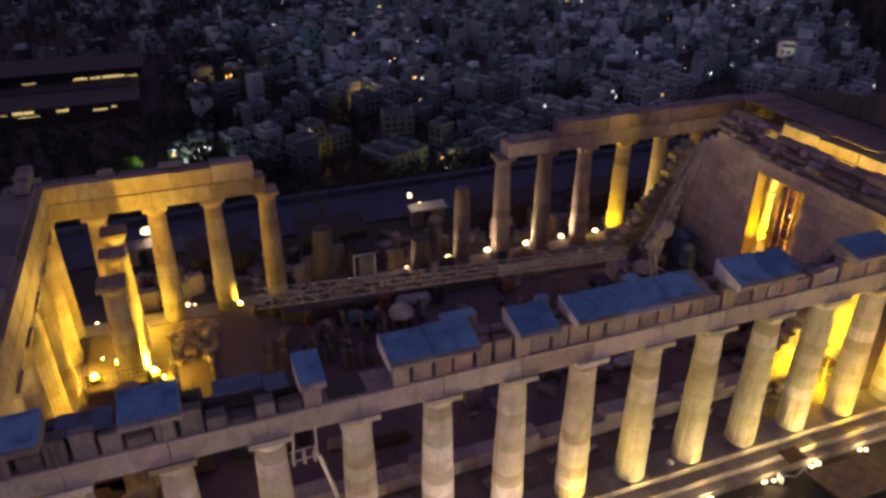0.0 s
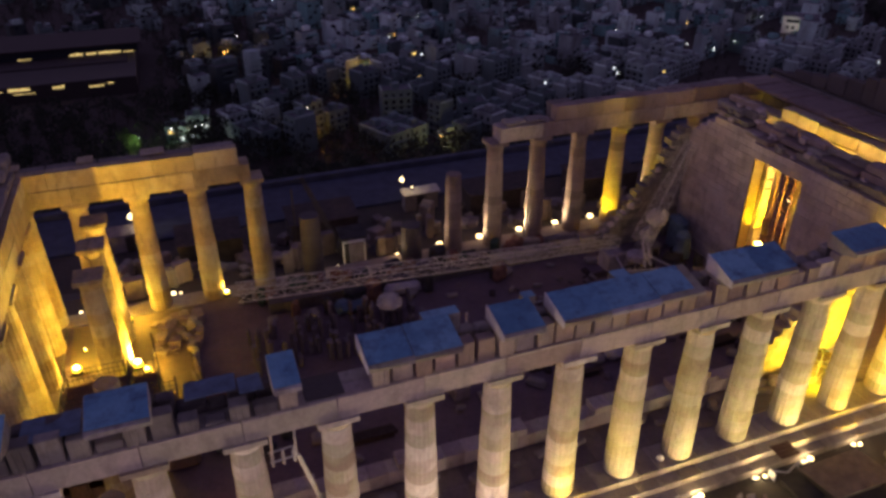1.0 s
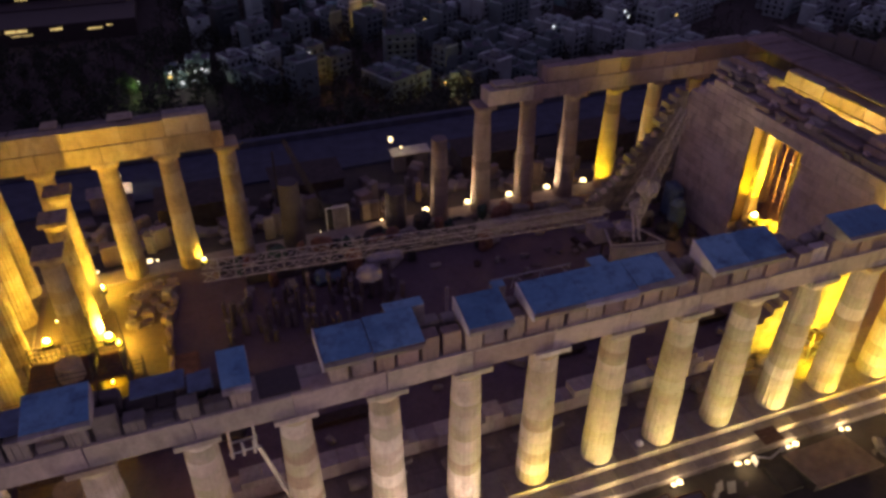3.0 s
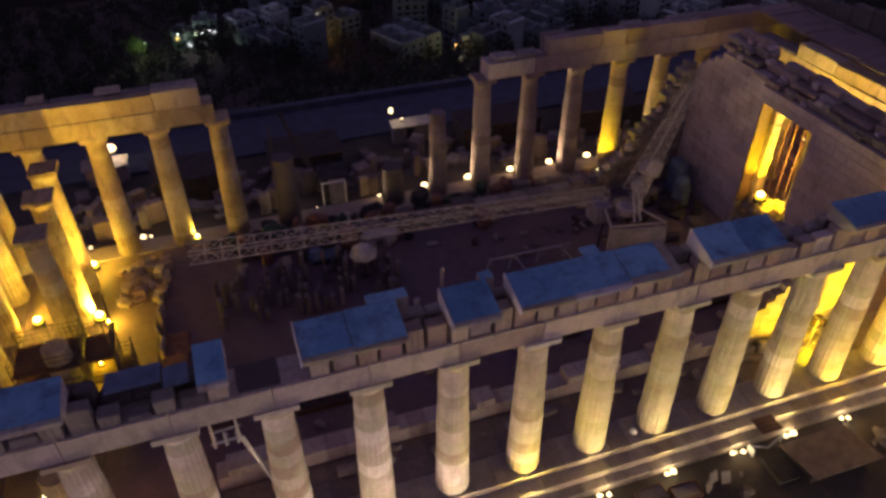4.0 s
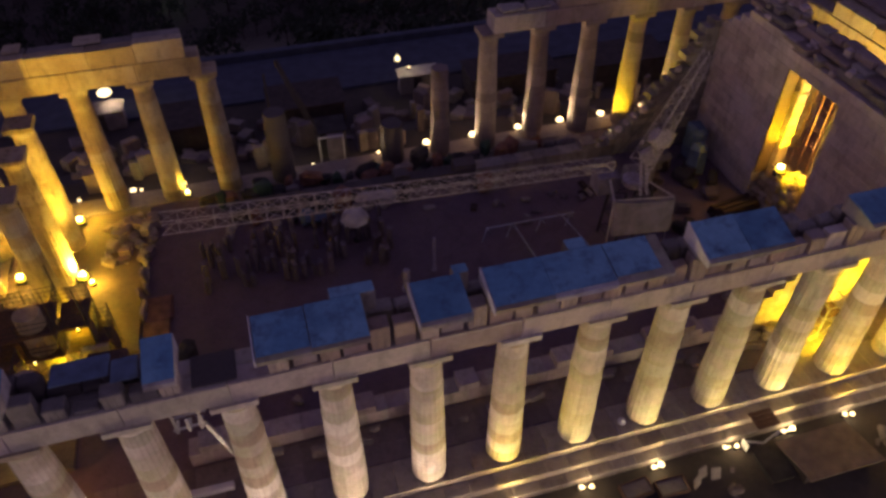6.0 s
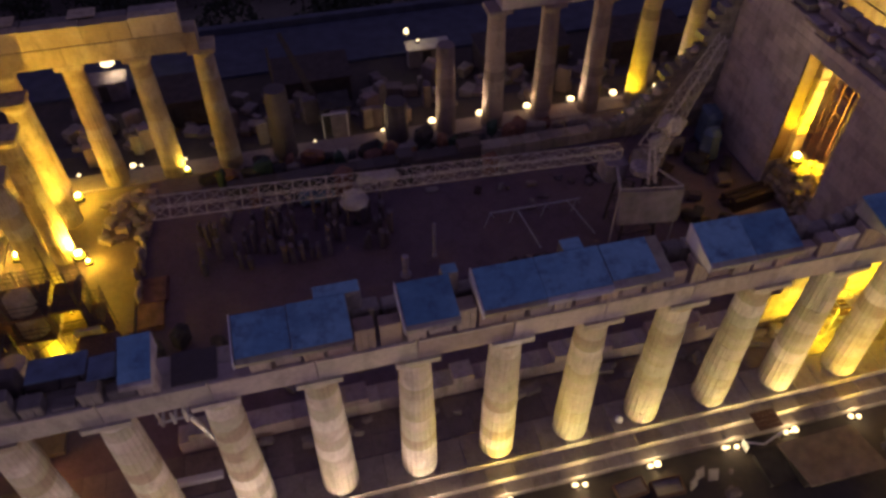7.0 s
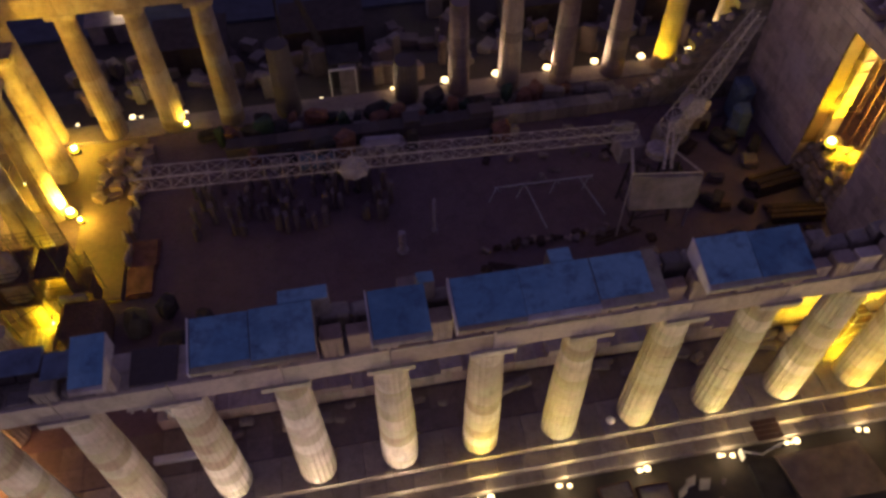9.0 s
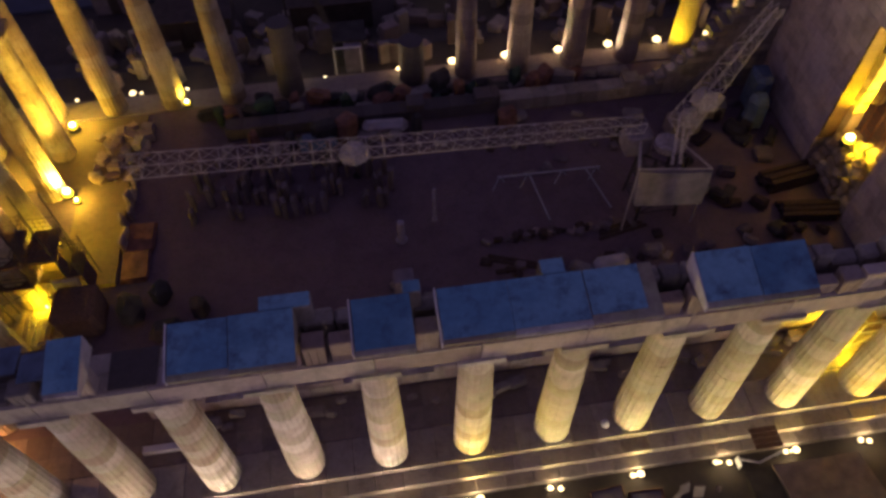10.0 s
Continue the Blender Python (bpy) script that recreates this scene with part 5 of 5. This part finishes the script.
lamp_post(0.48, 46.14, -3.2, 3.1, (1.0, 0.85, 0.45), 45, "bright lamp on a post beside the terrace", 0.26)
for x, y, s in ((-20.8, 31.6, 0.16), (-24.2, 31.7, 0.14), (-12.6, 31.5, 0.2), (-32.1, 31.5, 0.18)):
    floodlight((x, y, -0.52), 0, s, True, "small white lamp on the far steps", "south floodlights")
    data = bpy.data.lights.new("bulb", "POINT")
    data.energy, data.color, data.shadow_soft_size = 40, (1.0, 0.75, 0.48), 0.15
    new("bulb_light", data).matrix_basis = pose(x, y + 0.5, 0.5)

# ---- near ground to the north ----
hut_n = thing("site_hut", (11.0, -5.35, -1.6), "low hut with a flat brown roof beside the steps", "hut", "site huts")
part("wall", Build().worn(0.6, 4.7, 0.4, 2.4, 0, 0.9, 0.03), DARK_STEEL, hut_n)
part("roof", Build().add([(0.45, 0, 0.904), (5.3, 0, 0.904), (4.75, 2.75, 0.95), (0, 2.7, 0.95), (0.45, 0, 1.0), (5.3, 0, 1.0), (4.75, 2.75, 1.05), (0, 2.7, 1.05)],
                         [(0, 3, 2, 1), (4, 5, 6, 7), (0, 1, 5, 4), (1, 2, 6, 5), (2, 3, 7, 6), (3, 0, 4, 7)]), ROOFING, hut_n)
pipe = thing("hand_rail", (9.7, -1.95, -1.6), "white bent tube rail beside the floodlights", "rail")
part("tube", Build().rod((0, 0, 0), (0, 0, 0.6), 0.06, 6).rod((0, 0, 0.6), (1.1, -0.2, 0.25), 0.06, 6).rod((1.1, -0.2, 0.25), (2.3, 0.1, 0.6), 0.06, 6).rod((2.3, 0.1, 0.6), (2.3, 0.1, 0), 0.06, 6), WHITE_PAINT, pipe)
landing = thing("timber_landing", (10.5, -1.75, -0.516), "dark brown timber landing laid over the steps", "landing")
for k in range(4):
    part("board", Build().worn(0, 1.5, k * 0.3 + 0.01, k * 0.3 + 0.29, 0, 0.05, 0.01, 0.006, sr), DARK_BOARD, landing)
shelter = thing("dark_shelter", (9.75, -4.6, -1.6), "low dark shelter of black sheeting beside the brown hut", "shelter")
part("wall", Build().worn(0.05, 1.55, 0.1, 2.0, 0, 0.42, 0.04, 0.03, sr), DARK_CLOTH, shelter)
part("roof", Build().worn(0, 1.6, 0, 2.1, 0.43, 0.5, 0.03, 0.04, sr), DARK_CLOTH, shelter)
board = thing("reflector_board", (9.62, -2.0, -1.6), "small white board standing beside the lamps", "board")
part("panel", Build().box(0, 0.05, -0.28, 0.28, 0.02, 0.62), WHITE_PAINT, board)
part("foot", Build().box(-0.1, 0.15, -0.2, 0.2, 0, 0.02), DARK_STEEL, board)
for x, y, rx, rz in ((6.35, -3.0, 68, 12), (7.0, -3.3, 60, -8), (5.75, -3.4, 72, 30)):
    ob = solid("leaning_slab", Build().worn(-0.3, 0.3, 0, 0.75, 0, 0.12, 0.03, 0.02, sr), BLOCKS, "pinkish marble slab propped up on the ground by the steps", "stone slab", "slabs by the steps")
    ob.matrix_basis = pose(x, y, -1.6, rx, 0, rz)
for x, y, rz in ((2.3, -2.75, 4), (4.3, -3.15, -2)):
    pallet = thing("crate_tray", (x, y, -1.6), "shallow brown timber tray on the ground", "crate", "trays by the steps")
    pallet.matrix_basis = pose(x, y, -1.6, 0, 0, rz)
    part("floor", Build().worn(-0.8, 0.8, -0.42, 0.42, 0, 0.28, 0.03, 0.04, sr), BLOCKS, pallet, "stone chips in the tray")
    for y0 in (-0.5, 0.43):
        part("side", Build().worn(-0.88, 0.88, y0, y0 + 0.07, 0, 0.4, 0.01, 0.01, sr), DARK_BOARD, pallet)
    for x0 in (-0.88, 0.81):
        part("end", Build().worn(x0, x0 + 0.07, -0.42, 0.42, 0, 0.4, 0.01, 0.01, sr), DARK_BOARD, pallet)
for i in range(190):
    x, y = sr.uniform(-9, 24), -2.9 - 5.6 * sr.random() ** 1.3
    if 9.3 < x < 17.0 and y < -2.2 or 1.2 < x < 7.6 and y > -4.0:
        continue
    s = sr.uniform(0.14, 0.5)
    ob = solid("ground_block", Build().worn(-s, s, -s * 0.6, s * 0.6, 0, s * sr.uniform(0.6, 1.2), 0.07, 0.05, sr), sr.choice((BLOCKS, STORED, STORED)), "ancient marble block lying on the ground by the steps", "stone block", "blocks north of the temple")
    ob.matrix_basis = pose(x, y, -1.62, 0, 0, sr.uniform(0, 180))
solid("marble_beam", Build().worn(-21.3, -18.9, 2.6, 3.0, 0.0, 0.34, 0.03, 0.02, sr), WHITE_MARBLE, "long whitish marble piece lying in the side walk", "stone block", "blocks in the north walk")
solid("pale_bag", Build().tube([(0.14, 0), (0.24, 0.08), (0.2, 0.24), (0.08, 0.34)], 12, 2.85, 0.66), WHITE_PAINT, "small pale sack between two columns", "sack")
for i in range(30):
    x = sr.uniform(-20, 14)
    s = sr.uniform(0.25, 0.55)
    ob = solid("walk_block", Build().worn(-s, s, -s * 0.6, s * 0.6, 0, s * sr.uniform(0.6, 1.3), 0.07, 0.05, sr), BLOCKS, "marble fragment standing in the side walk", "stone block", "blocks in the north walk")
    ob.matrix_basis = pose(x, sr.uniform(3.2, 4.3), 0.0, 0, 0, sr.uniform(-30, 30))

# ---- town ----
TOWN_WALL = stone("town_plaster", [(0.04, 0.06, 0.06), (0.15, 0.20, 0.19), (0.22, 0.45, 0.43), (0.46, 0.58, 0.54), (0.27, 0.31, 0.31), (0.66, 0.85, 0.80), (0.85, 0.98, 0.93)], stain=0.7, scale=0.09, island=True, bump=0.0, spread=0.35)
# Darker copy of the town plaster, mostly for houses to the east.
TOWN_DULL = stone("dull_town_plaster", [(0.018, 0.025, 0.025), (0.07, 0.10, 0.10), (0.19, 0.27, 0.26), (0.46, 0.60, 0.57)], stain=0.6, scale=0.06, island=True, bump=0.0, spread=0.3)
TOWN_ROOF = stone("town_roofs", [(0.05, 0.05, 0.06), (0.10, 0.105, 0.12), (0.24, 0.25, 0.27)], stain=0.4, scale=0.06, island=True, bump=0.0)
PANE = plain("dark_pane", (0.03, 0.035, 0.045), 0.25, 0.0, 0.1)
WIN_Y = glow("lit_window_yellow", (1.0, 0.66, 0.2), 1.3)
MUSEUM_GLASS = glow("lit_gallery_glass", (1.0, 0.74, 0.28), 0.62)
WIN_W = glow("lit_window_white", (0.85, 0.92, 1.0), 1.2)
STREET = glow("street_lamp_lens", (1.0, 0.55, 0.15), 5)
STREETW = glow("street_lamp_white", (0.9, 0.95, 1.0), 5)
ct = random.Random(77)


def turned(b, x, y, z, a, w, d, h):
    """A box with its foot at z, turned by a, standing at x, y."""
    ca, sa = math.cos(a), math.sin(a)
    vs = []
    for zz in (z, z + h):
        for dy in (-d / 2, d / 2):
            for dx in (-w / 2, w / 2):
                vs.append((x + dx * ca - dy * sa, y + dx * sa + dy * ca, zz))
    b.add(vs, [(0, 2, 3, 1), (4, 5, 7, 6), (0, 1, 5, 4), (1, 3, 7, 5), (3, 2, 6, 7), (2, 0, 4, 6)])


plots, gardens = [], []
A = radians(24)
ca, sa = math.cos(A), math.sin(A)
for i in range(-56, 104):
    for j in range(-42, 98):
        u = i * 11.6 + (i // 5) * 8 + ct.uniform(-1.6, 1.6)
        v = j * 11.2 + (j // 2) * 6 + ct.uniform(-1.6, 1.6)
        x, y = u * ca - v * sa + 100, u * sa + v * ca + 240
        if not (-320 < x < 900 and 245 < y < 1150):
            continue
        if abs(x) > 0.85 * y + 130 or x < -0.42 * y - 20:
            continue
        hz = height(x, y)
        if hz > -78 or x > 415 + (y - 300) * 0.6 or (x < 0 and y < 378 and ct.random() < 0.93) or (x < 60 and y < 320 and ct.random() < 0.6) or (x < 30 and ct.random() < 0.5) or ct.random() < 0.16:
            continue
        if -150 < x < -20 and 365 < y < 475 or 355 < x < 405 and 340 < y < 378:
            continue
        if noise.noise(Vector((x / 70, y / 55, 3.1))) < -0.16:
            gardens.append((x, y))
            continue
        plots.append((x, y, hz))
plots.sort(key=lambda p: p[1] + 0.2 * abs(p[0] - 100))
near, far = plots[:95], plots[95:]
pale_walls, dull_walls, roofs, panes = Build(), Build(), Build(), Build()
lit_y, lit_w, street, streetw = Build(), Build(), Build(), Build()
for x, y, z in far:
    walls = pale_walls if x > 40 + ct.uniform(-60, 60) else dull_walls
    w, d, h = ct.uniform(7, 12.5), ct.uniform(6.5, 11.5), ct.choice((5, 7, 8, 10, 11, 14, 17)) * ct.uniform(0.85, 1.1)
    a = A
    turned(walls, x, y, z, a, w, d, h)
    turned(roofs, x, y, z + h + 0.02, a, w - 0.8, d - 0.8, 0.12)
    turned(walls, x + ct.uniform(-2, 2), y + ct.uniform(-2, 2), z + h + 0.15, a, w * ct.uniform(0.25, 0.5), d * ct.uniform(0.25, 0.5), 2.6)
    if ct.random() < 0.6:
        turned(walls, x + ct.uniform(-4, 4), y + ct.uniform(-4, 4), z, a, w * ct.uniform(0.4, 0.8), d * ct.uniform(0.5, 1.1), h * ct.uniform(0.5, 1.25))
    if y < 700:
        side = ct.choice((-1, 1))
        nf, ox = ct.randint(0, 3), ct.uniform(-2, 2)
        for q in range(nf):
            zz = z + h - 2.6 - 3.0 * q
            turned(walls, x + sa * (d / 2 + 0.6) + ox * ca, y - ca * (d / 2 + 0.6) + ox * sa, zz, A, w * 0.6, 1.2, 0.8)
    for q in range(ct.randint(1, 4)):
        turned(walls, x + ct.uniform(-w * 0.4, w * 0.4), y + ct.uniform(-d * 0.4, d * 0.4), z + h + 0.13, a, ct.uniform(0.8, 2.6), ct.uniform(0.8, 2.6), ct.uniform(0.8, 2.2))
    for q in range(ct.randint(3, 8)):
        ux, uz = ct.uniform(-w * 0.4, w * 0.4), ct.uniform(1.5, h - 2)
        turned(panes, x + ux * ca + sa * (d / 2 + 0.02), y + ux * sa - ca * (d / 2 + 0.02), z + uz, A, ct.uniform(1.2, 3.0), 0.3, 1.6)
    if ct.random() < 0.06:
        turned(lit_y if ct.random() < 0.6 else lit_w, x - ct.uniform(-3, 3), y - d * 0.62, z + h * ct.uniform(0.3, 0.8), a, ct.uniform(0.7, 1.8), 0.5, 1.0)
    if ct.random() < 0.11:
        turned(street if ct.random() < 0.6 else streetw, x + w * 0.7, y - d * 0.7, z + 7, a, 0.34, 0.34, 0.3)
solid("old_town_house_walls", dull_walls, TOWN_DULL, "dull apartment blocks of the town at night", "buildings", "", "stuff")
solid("town_house_walls", pale_walls, TOWN_WALL, "dense pale concrete apartment blocks of the town at night", "buildings", "", "stuff")
solid("town_window_panes", panes, PANE, "dark windows of the town at night", "windows", "", "stuff")
solid("town_house_roofs", roofs, TOWN_ROOF, "flat grey roofs of the town at night", "roofs", "", "stuff")
for nm, b, m, lab in (("lit_windows_yellow", lit_y, WIN_Y, "scattered lit yellow windows"), ("lit_windows_white", lit_w, WIN_W, "scattered lit white windows"),
                      ("street_lamps_orange", street, STREET, "scattered orange street lamps"), ("street_lamps_white", streetw, STREETW, "scattered white street lamps")):
    solid(nm, b, m, lab, "lights", "", "stuff")


def apartment_house(x, y, z, a, w, d, floors, r, light):
    h = floors * 3.0 + 1
    t = thing("apartment_house", (x, y, z), "pale flat-roofed apartment block with balconies at dusk", "building", "near town houses")
    t.matrix_basis = pose(x, y, z, 0, 0, math.degrees(a))
    skin = TOWN_WALL if x > 150 or r.random() < 0.2 else TOWN_DULL
    body = part("wall", Build().box(-w / 2, w / 2, -d / 2, d / 2, 0, h), skin, t)
    part("roof", Build().box(-w / 2 + 0.3, w / 2 - 0.3, -d / 2 + 0.3, d / 2 - 0.3, h + 0.01, h + 0.15), TOWN_ROOF, t)
    p = Build()
    for q in ((-w / 2, w / 2, -d / 2, -d / 2 + 0.25), (-w / 2, w / 2, d / 2 - 0.25, d / 2), (-w / 2, -w / 2 + 0.25, -d / 2 + 0.26, d / 2 - 0.26), (w / 2 - 0.25, w / 2, -d / 2 + 0.26, d / 2 - 0.26)):
        p.box(*q, h + 0.004, h + 0.9)
    part("parapet", p, skin, t)
    part("stair_house", Build().box(-1.8, 1.6, -1.5, 2.0, h + 0.16, h + 2.7), skin, t)
    n = max(2, int(w / 3.2))
    for f in range(floors):
        zz = 1.0 + f * 3.0
        if f:
            part("balcony", Build().box(-w / 2 + 0.4, w / 2 - 0.4, -d / 2 - 1.3, -d / 2 - 0.004, zz - 0.15, zz + (0.85 if r.random() < 0.4 else 0.02)), skin, body)
        for k in range(n):
            cx = -w / 2 + (k + 0.5) * w / n
            m = PANE if r.random() > light else (WIN_Y if r.random() < 0.6 else WIN_W)
            part("window", Build().box(cx - 0.7, cx + 0.7, -d / 2 - 0.06, -d / 2 - 0.004, zz + 0.3, zz + 2.0), m, body)


for i, (x, y, z) in enumerate(near):
    apartment_house(x, y, z, A + ct.choice((0, 0, -math.pi / 2)), ct.uniform(8, 12), ct.uniform(7.5, 11), ct.choice((2, 3, 3, 4, 5)), ct, 0.02)


# houses on the near edge of the town with their own lamps
for x, y, w, d, floors, light in ((-24, 301, 9, 8, 2, 0.3), (-14, 304, 10, 8, 3, 0.3), (14, 334, 13, 10, 4, 0.05), (24, 322, 11, 10, 3, 0.05), (74, 290, 14, 10, 5, 0.06), (86, 251, 10, 7, 2, 0.1), (104, 270, 12, 10, 4, 0.08)):
    apartment_house(x, y, -85, radians(ct.uniform(-14, 14)), w, d, floors, ct, light)


# the long glazed building with lit floors
museum = thing("glazed_building", (-75, 380, -85), "long dark modern building with lit glass floors", "building")
base = part("base_storey", Build().worn(-45, 36, 0, 80, 0, 9.0, 0.3), DARK_STEEL, museum)
part("middle_storey", Build().worn(-40, 32, 30, 78, 9.02, 9.6, 0.2), DARK_HUT, museum)
upper = part("top_storey", Build().worn(-44, 38, 48, 84, 9.62, 14.6, 0.3), PANE, museum)
part("roof", Build().worn(-46, 40, 46, 86, 14.62, 15.4, 0.2), DARK_HUT, museum)
mr2 = random.Random(4)
for x0, x1, y0, z0, h in ((2, 9, 47.9, 10.0, 1.5), (10.5, 16, 47.9, 10.0, 1.3), (17, 29, 47.9, 10.0, 1.6), (30, 36, 47.9, 9.9, 0.7), (-24, -17, 47.9, 10.0, 0.6),
                          (-40, -26, -0.05, 6.8, 0.5), (-24, -14, -0.05, 6.6, 1.6), (-22, -12, -0.05, 4.9, 0.6), (-4, 2, -0.05, 6.2, 1.6), (13, 20, -0.05, 5.2, 1.0), (22, 25, -0.05, 6.2, 0.8)):
    xx = x0
    while xx < x1:
        w = min(mr2.uniform(0.8, 2.2), x1 - xx)
        part("lit_pane", Build().box(xx, xx + w - 0.25, y0 - 0.1, y0 - 0.02, z0, z0 + h * mr2.uniform(0.7, 1.0)), MUSEUM_GLASS, upper if y0 > 1 else base, "lit glass")
        xx += w

# a large pale block and a few lamps in the streets
big = thing("pale_block", (382, 360, -85), "large pale flat-roofed building standing out in the town", "building")
big.matrix_basis = pose(382, 360, -85, 0, 0, -46)
part("wall", Build().box(-11, 11, -6, 6, 0, 11.5), WHITE_PAINT, big)
part("roof", Build().box(-11.3, 11.3, -6.3, 6.3, 11.51, 12.0), TOWN_ROOF, big)
part("window_band", Build().box(-8.5, 4.5, -6.1, -6.02, 7.6, 9.6), PANE, big, "long dark strip of windows")
for f, k in ((0, 1), (0, 3), (0, 4), (1, 3), (1, 4), (0, 0)):
    part("window", Build().box(-8.2 + k * 3.7, -6.5 + k * 3.7, -6.1, -6.02, 3.4 + f * 4, 5.2 + f * 4), WIN_Y if (f, k) == (0, 4) else PANE, big)
STREET_LAMPS = [(11.5, 417, 0), (9, 415, 0), (71.7, 347, 0), (73, 352, 0), (105, 404, 0), (108, 410, 0), (101, 396, 0), (76, 362, 0), (201, 531, 1), (203, 528, 1), (199, 535, 1), (-16, 294, 1), (-13, 296, 1), (-26, 295, 1), (-39, 289, 1), (80, 246, 0), (33, 275, 0),
                (300, 470, 0), (340, 420, 0), (250, 380, 1), (420, 560, 1), (480, 600, 1), (520, 560, 1), (470, 520, 1), (560, 520, 1), (600, 560, 1), (150, 640, 0), (60, 560, 1)]
for x, y, k in STREET_LAMPS:
    q = 0.15 if y < 345 else 0.22
    t = thing("street_lamp", (x, y, -85), ("orange", "white", "pale")[k] + " street lamp glowing between the houses", "street lamp", "street lamps")
    part("pole", Build().rod((0, 0, 0), (0, 0, 7.4), 0.1, 5), DARK_STEEL, t)
    part("lens", Build().tube([(0.2, 7.4), (q, 7.6), (q, 7.8 + q * 0.5), (0.2, 8.0 + q * 0.5)], 8), (STREET, STREETW, STREETW)[k], t, "glowing lamp head")
# The last light has no lamp; it is added to brighten the pale block.
for x, y, c, p in ((10, 414, (1.0, 0.5, 0.12), 1800), (72, 345, (1.0, 0.5, 0.12), 2200), (103, 402, (1.0, 0.5, 0.12), 1800), (-19, 293, (0.9, 0.95, 1.0), 1300), (-41, 288, (0.6, 1.0, 0.3), 1100), (82, 243, (1.0, 0.72, 0.3), 1500), (33, 273, (1.0, 0.5, 0.12), 1100), (372, 347, (1.0, 0.95, 0.9), 1300)):
    data = bpy.data.lights.new("street", "POINT")
    data.energy, data.color, data.shadow_soft_size = p, c, 0.6
    new("street_light", data).matrix_basis = pose(x, y - 1.0, -77)

# ---- trees on the slope and in the town, too many to count ----
LEAF = stone("dark_foliage", [(0.014, 0.022, 0.012), (0.024, 0.034, 0.016), (0.036, 0.045, 0.022)], stain=0.2, scale=1.0, island=True, bump=0.0)
TRUNK = plain("bark", (0.06, 0.045, 0.035), 0.9)
leaves, trunks = Build(), Build()
tr_ = random.Random(9)


def tree(x, y, z, h, n):
    trunks.tube([(0.28, z - 0.5), (0.2, z + h * 0.3), (0.07, z + h * 0.8)], 5, x, y)
    lobes = [(tr_.gauss(0, h * 0.17), tr_.gauss(0, h * 0.17), h * tr_.uniform(0.45, 0.95), h * tr_.uniform(0.13, 0.26)) for _ in range(6)]
    for lx, ly, lz, lr in lobes:
        trunks.rod((x, y, z + h * 0.35), (x + lx, y + ly, z + lz), 0.06, 3)
    for _ in range(n):
        lx, ly, lz, lr = tr_.choice(lobes)
        d = Vector((tr_.gauss(0, 1), tr_.gauss(0, 1), tr_.gauss(0, 1))).normalized() * lr * tr_.uniform(0.55, 1.1)
        c = Vector((x + lx, y + ly, z + lz)) + d
        u = Vector((tr_.gauss(0, 1), tr_.gauss(0, 1), tr_.gauss(0, 1))).normalized()
        w = u.orthogonal().normalized()
        s = h * tr_.uniform(0.045, 0.085)
        leaves.add([c - u * s, c + w * s * 0.6, c + u * s, c - w * s * 0.6], [(0, 1, 2, 3)])


for i in range(420):
    y = tr_.uniform(70, 250)
    x = tr_.uniform(-0.55 * y - 40, 1.0 * y + 60)
    tree(x, y, height(x, y), tr_.uniform(7, 14), 90)
for i in range(420):
    y = tr_.uniform(250, 372)
    x = tr_.uniform(-0.35 * y - 20, 60 if y < 330 else 10)
    if y > 355 and -130 < x < -30:
        continue
    tree(x, y, -85, tr_.uniform(7, 12), 60)
for i in range(1900):
    y = tr_.uniform(270, 760)
    x = 412 + (y - 300) * 0.6 + 330 * tr_.uniform(0, 1) ** 1.4
    tree(x, y, height(x, y), tr_.uniform(8, 13), 44)
for i in range(240):
    y = tr_.uniform(245, 345)
    x = tr_.uniform(10, 230)
    tree(x, y, -85, tr_.uniform(6, 11), 50)
for i in range(150):
    y = tr_.uniform(372, 480)
    x = tr_.uniform(-28, 60)
    tree(x, y, -85, tr_.uniform(7, 12), 40)
for i in range(700):
    y = tr_.uniform(470, 1000)
    x = tr_.uniform(-0.35 * y - 20, 40)
    tree(x, y, -85, tr_.uniform(8, 13), 30)
for x, y in gardens:
    tree(x, y, -85, tr_.uniform(6, 10), 34)
solid("tree_crowns", leaves, LEAF, "dark leafy crowns of pines and olives on the slopes", "trees", "", "stuff")
solid("tree_trunks", trunks, TRUNK, "dark trunks and limbs of the trees on the slopes", "trees", "", "stuff")
